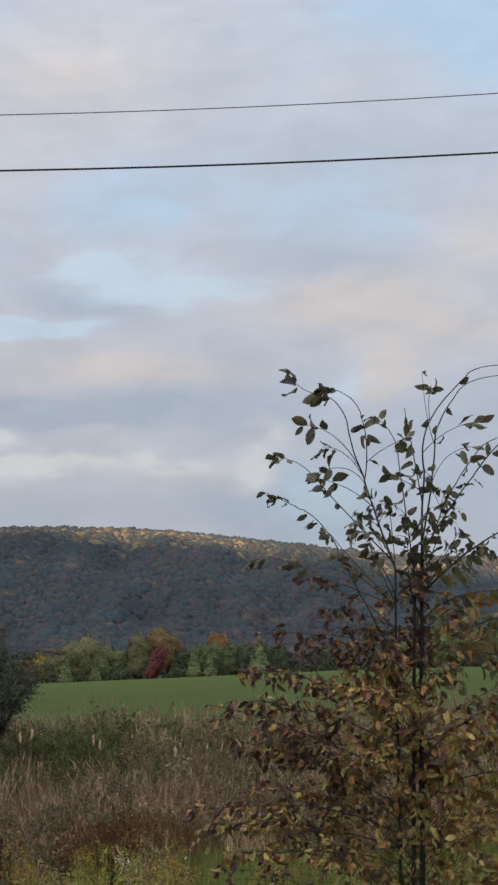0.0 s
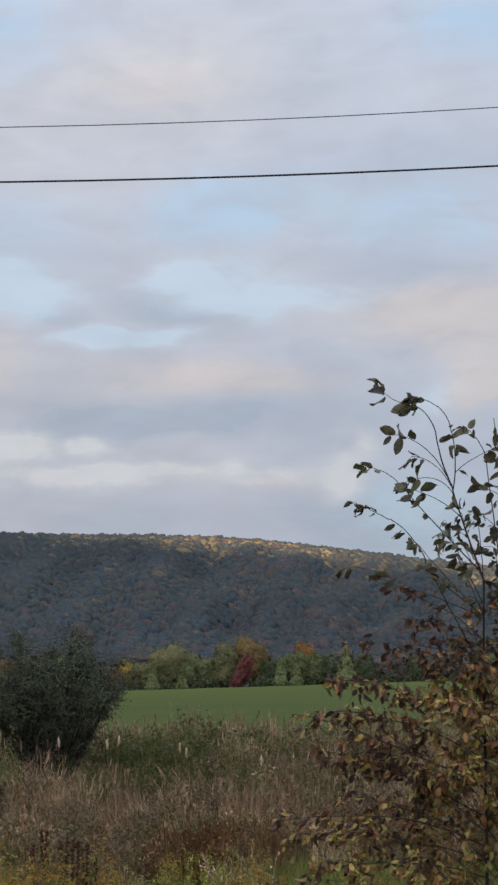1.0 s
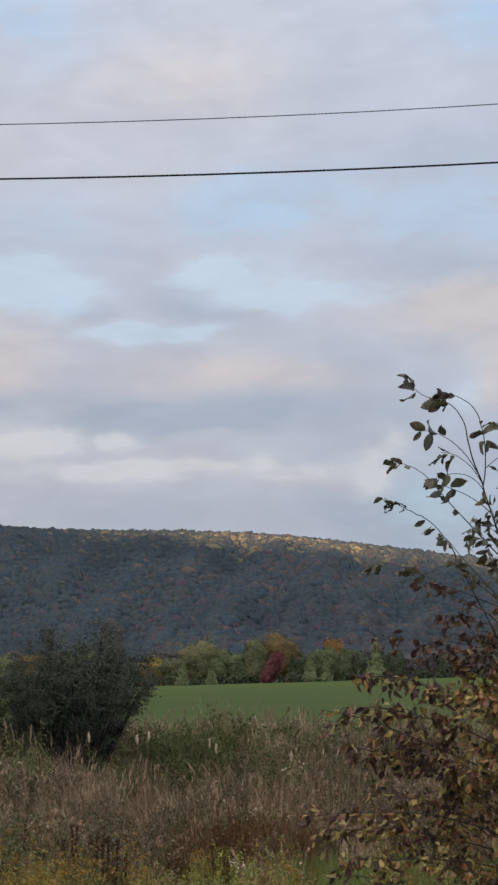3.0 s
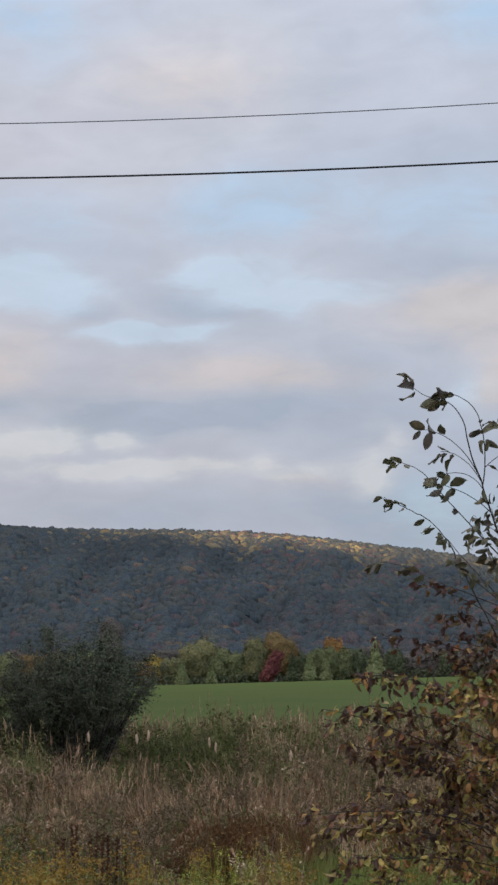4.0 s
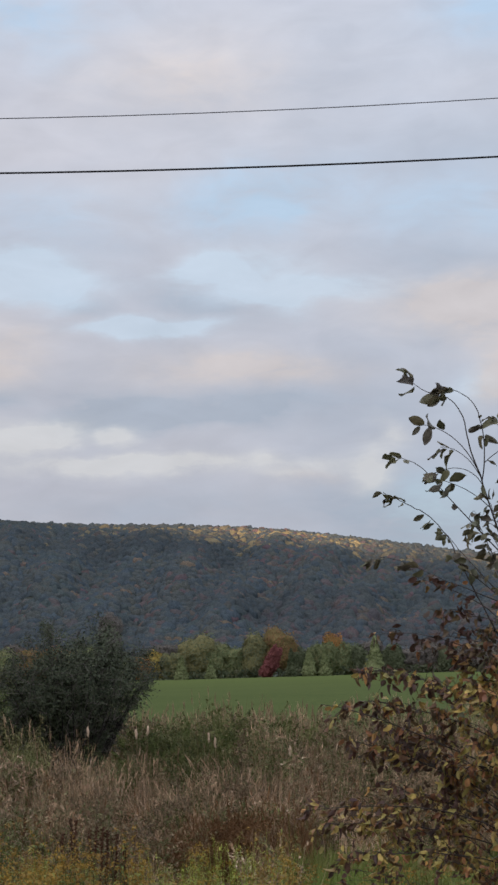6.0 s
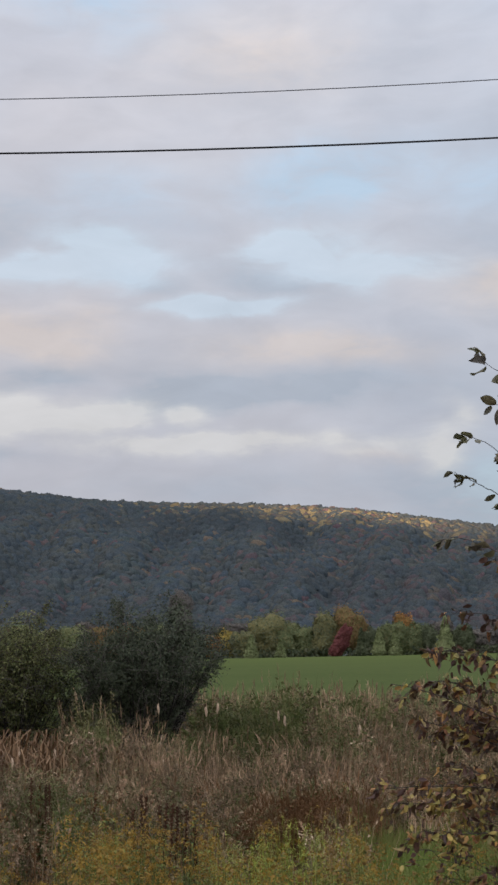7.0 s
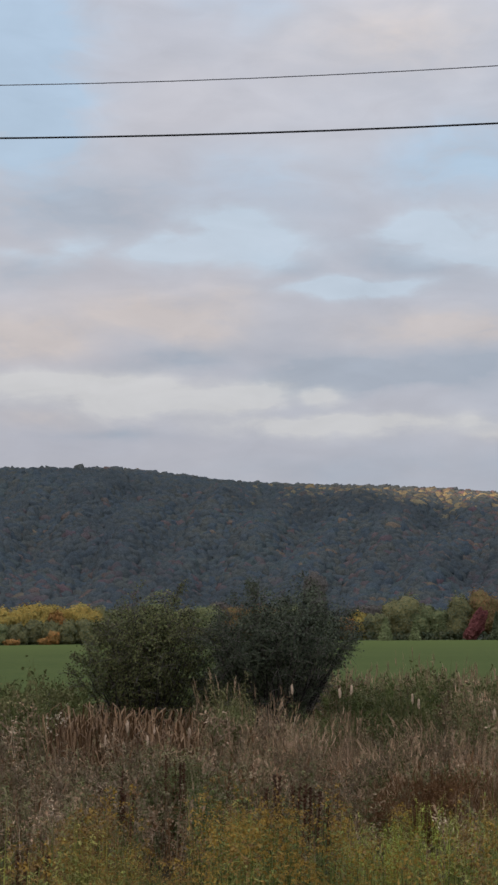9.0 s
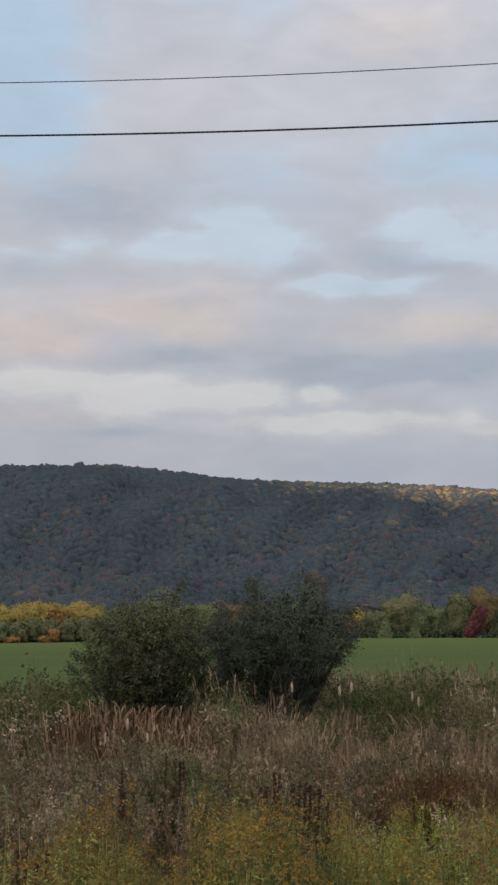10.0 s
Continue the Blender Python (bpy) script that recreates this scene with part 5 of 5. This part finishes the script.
LEAF_SHAPES = [leaf_shape(*q) for q in ((0.10, 0.8, 0.22, 0.31), (0.28, 1.3, 0.4, 0.30), (0.48, -1.2, 0.6, 0.32), (-0.15, -0.8, 0.35, 0.27), (0.9, 1.8, 1.2, 0.30), (0.7, -1.7, 1.6, 0.34))]
LEAF_KINDS = {"olive": (LEAF_UP, LEAF_UP_MANY), "brown": (LEAF_LOW, LEAF_MANY), "green": (LEAF_GREEN, LEAF_GREEN_MANY), "maroon": (LEAF_MAROON, LEAF_MAROON_MANY), "yellow": (LEAF_YELLOW, LEAF_YELLOW_MANY)}
SINGLE = {kind: [mesh_of("leaf", v, f, mats[0], smooth=True) for v, f in LEAF_SHAPES] for kind, mats in LEAF_KINDS.items()}

grown = []        # fine points along every limb so far
side_twigs = []
leaf_spots = []   # place, direction, kind, size, limb


def limb(name, row, depth, steps=12):
    """A tapered bow that springs from the nearest limb that has grown before it."""
    s0, h0, s1, h1, s2, h2, w0, w1 = row
    root = np.array([s0, 0.0, h0 - SAP_Z])
    if grown and h0 > 0.6:
        near = np.concatenate(grown)
        near = near[(abs(near[:, 0] - s0) < 0.25)] if (abs(near[:, 0] - s0) < 0.25).any() else near
        root = near[np.argmin(((near - root) ** 2 * [1, 0.02, 1]).sum(1))]
    far = root[1] + rng.uniform(-depth, depth)
    pts = curve_points(root, (s1, 0.5 * (far + root[1]), h1 - SAP_Z), (s2, far, h2 - SAP_Z), steps)
    pts[2:-1] += np.cumsum(rng.normal(0, 0.0035 if name == "branch" else 0.001, (steps - 3, 3)), 0)
    fine = np.linspace(0, steps - 1, 40)
    grown.append(np.stack([np.interp(fine, np.arange(steps), pts[:, k]) for k in range(3)], 1))
    owner = part(name, mesh_of(name, *tube(pts, np.linspace(w0 + 1.5, w1 + 1.2, steps) / 2000, 6), BARK if w0 > 15 else TWIG, smooth=True), sapling)
    return pts, owner


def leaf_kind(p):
    """Olive at the top, green on the right, maroon-brown in the skirt, yellowing near the foot."""
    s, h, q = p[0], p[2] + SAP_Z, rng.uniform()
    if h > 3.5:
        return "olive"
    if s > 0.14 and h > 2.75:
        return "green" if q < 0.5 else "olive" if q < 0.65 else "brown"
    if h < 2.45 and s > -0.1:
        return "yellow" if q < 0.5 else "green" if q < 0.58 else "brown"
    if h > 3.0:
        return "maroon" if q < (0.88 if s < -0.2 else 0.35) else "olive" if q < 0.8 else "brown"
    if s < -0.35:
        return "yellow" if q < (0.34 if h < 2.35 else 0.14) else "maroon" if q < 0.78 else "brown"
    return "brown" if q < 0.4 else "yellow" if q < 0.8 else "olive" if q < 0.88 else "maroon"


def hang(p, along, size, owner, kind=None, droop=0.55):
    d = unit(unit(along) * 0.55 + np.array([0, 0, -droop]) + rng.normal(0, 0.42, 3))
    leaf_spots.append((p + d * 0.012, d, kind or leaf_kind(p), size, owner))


def dress(branch, count, start, size, droop=0.55, kind=None):
    """Leaves on short stalks along a limb, closer together towards its tip."""
    pts, owner = branch
    for k in range(count):
        t = start + (1 - start) * ((k + rng.uniform(0.3, 0.9)) / count) ** 0.8
        q = t * (len(pts) - 1)
        a = min(int(q), len(pts) - 2)
        p = pts[a] * (1 - q + a) + pts[a + 1] * (q - a)
        hang(p, pts[a + 1] - pts[a], size * rng.uniform(0.65, 1.2), owner, kind, droop)


def spray(branch, count, start, length, leaves, size, spread=(1.0, 1.0, 0.7)):
    """Fine side twigs that bow over, with leaves hanging along each."""
    pts, owner = branch
    for k in range(count):
        a = int(rng.integers(int(start * (len(pts) - 1)), len(pts) - 1))
        out = unit(rng.normal(0, 1, 3) * spread + unit(pts[a + 1] - pts[a]) * 0.7 + [0, 0, 0.15]) * length * rng.uniform(0.5, 1.2)
        bow = curve_points(pts[a], pts[a] + out * 0.6 + [0, 0, 0.03], pts[a] + out - [0, 0, 0.25 * length], 6)
        side_twigs.append(tube(bow, np.linspace(0.0018, 0.0008, 6), 4))
        for j in range(leaves):
            i = int(rng.integers(2, 6))
            hang(bow[i] + rng.normal(0, 0.006, 3), bow[i] - bow[i - 1], size * rng.uniform(0.6, 1.25), owner)


stems = [limb("stem", row, 0.04, 16) for row in STEMS]
for pts in stems[:3]:
    spray(pts, 74, 0.28, 0.18, 5, 0.05, (0.9, 1.5, 0.7))
for row in LEADERS + EAST_SHOOTS:
    pts = limb("shoot", row, 0.08)
    dress(pts, 6 if row[1] < 4.0 else 1, 0.15, 0.07, 0.4, "olive")
    if row[1] < 3.75:
        spray((pts[0][:8], pts[1]), 6, 0.1, 0.16, 4, 0.062)
for row in SHORT_SHOOTS:
    pts = limb("shoot", row, 0.1)
    dress(pts, 7, 0.3, 0.066, 0.4, "olive")
for row in ARCHES + EAST_ARCHES:
    pts = limb("arching_twig", row, 0.05)
    thin = row[7] == 1 or row in EAST_ARCHES[:2]
    dress(pts, 1 if thin else 5, 0.62, 0.082 if row[4] > -0.3 else 0.09, 0.3, "olive")
for row in SIDES:
    pts = limb("branch", row, 0.16)
    thin = row[7] < 2.5
    dress(pts, 9 if thin else 5, 0.4, 0.05 if row[5] < 3.5 else 0.068)
    if row[5] < 3.5:
        spray(pts, 5, 0.5, 0.09, 3, 0.045)
for row in EAST_SIDES:
    pts = limb("branch", row, 0.22)
    dress(pts, 9, 0.25, 0.098)
    spray(pts, 4, 0.2, 0.15, 4, 0.07)
for row in SKIRT:
    pts = limb("branch", row, 0.4)
    dress(pts, 18, 0.3, 0.05)
    spray(pts, 22, 0.35, 0.13, 6, 0.043)
for row in EAST_SKIRT:
    pts = limb("branch", row, 0.35)
    dress(pts, 12, 0.2, 0.062)
    spray(pts, 20, 0.1, 0.16, 6, 0.054)
REACH_H, REACH_W = [1.0, 1.8, 2.1, 2.3, 2.6, 2.75, 2.9, 3.1, 3.3], [0.7, 0.95, 1.1, 1.05, 0.7, 0.42, 0.28, 0.24, 0.18]
for k in range(66):
    tip = 1.5 + 1.75 * ((k * 0.618) % 1.0)
    west = k % 8 < 5
    reach = -rng.uniform(0.15, 1.0) * float(np.interp(tip, REACH_H, REACH_W)) if west else rng.uniform(0.15, 0.62)
    foot = max(0.9, tip - rng.uniform(0.15, 0.25) - 0.35 * abs(reach))
    pts = limb("branch", (0.0, foot, reach * 0.5, tip + 0.03, reach, tip, 4, 1), 0.45)
    dress(pts, 9, 0.35, 0.048)
    spray(pts, 10 if west else 8, 0.3, 0.13, 5, 0.042 if west else 0.053)

tagged(part("fine_twig", mesh_of("fine_twig", *join(side_twigs), TWIG), sapling), kind="stuff")
order = sorted(range(len(leaf_spots)), key=lambda k: (-round(leaf_spots[k][0][2] * 2), k % 5, k))
rest = {kind: [] for kind in LEAF_KINDS}
for n, k in enumerate(order):
    p, d, kind, size, owner = leaf_spots[k]
    side = unit(np.cross(d, unit(rng.normal(size=3))))
    m = np.eye(4)
    m[:3, 0], m[:3, 1], m[:3, 2] = d * size, side * size * rng.uniform(0.7, 1.05), np.cross(d, side) * size
    m[:3, 3] = p
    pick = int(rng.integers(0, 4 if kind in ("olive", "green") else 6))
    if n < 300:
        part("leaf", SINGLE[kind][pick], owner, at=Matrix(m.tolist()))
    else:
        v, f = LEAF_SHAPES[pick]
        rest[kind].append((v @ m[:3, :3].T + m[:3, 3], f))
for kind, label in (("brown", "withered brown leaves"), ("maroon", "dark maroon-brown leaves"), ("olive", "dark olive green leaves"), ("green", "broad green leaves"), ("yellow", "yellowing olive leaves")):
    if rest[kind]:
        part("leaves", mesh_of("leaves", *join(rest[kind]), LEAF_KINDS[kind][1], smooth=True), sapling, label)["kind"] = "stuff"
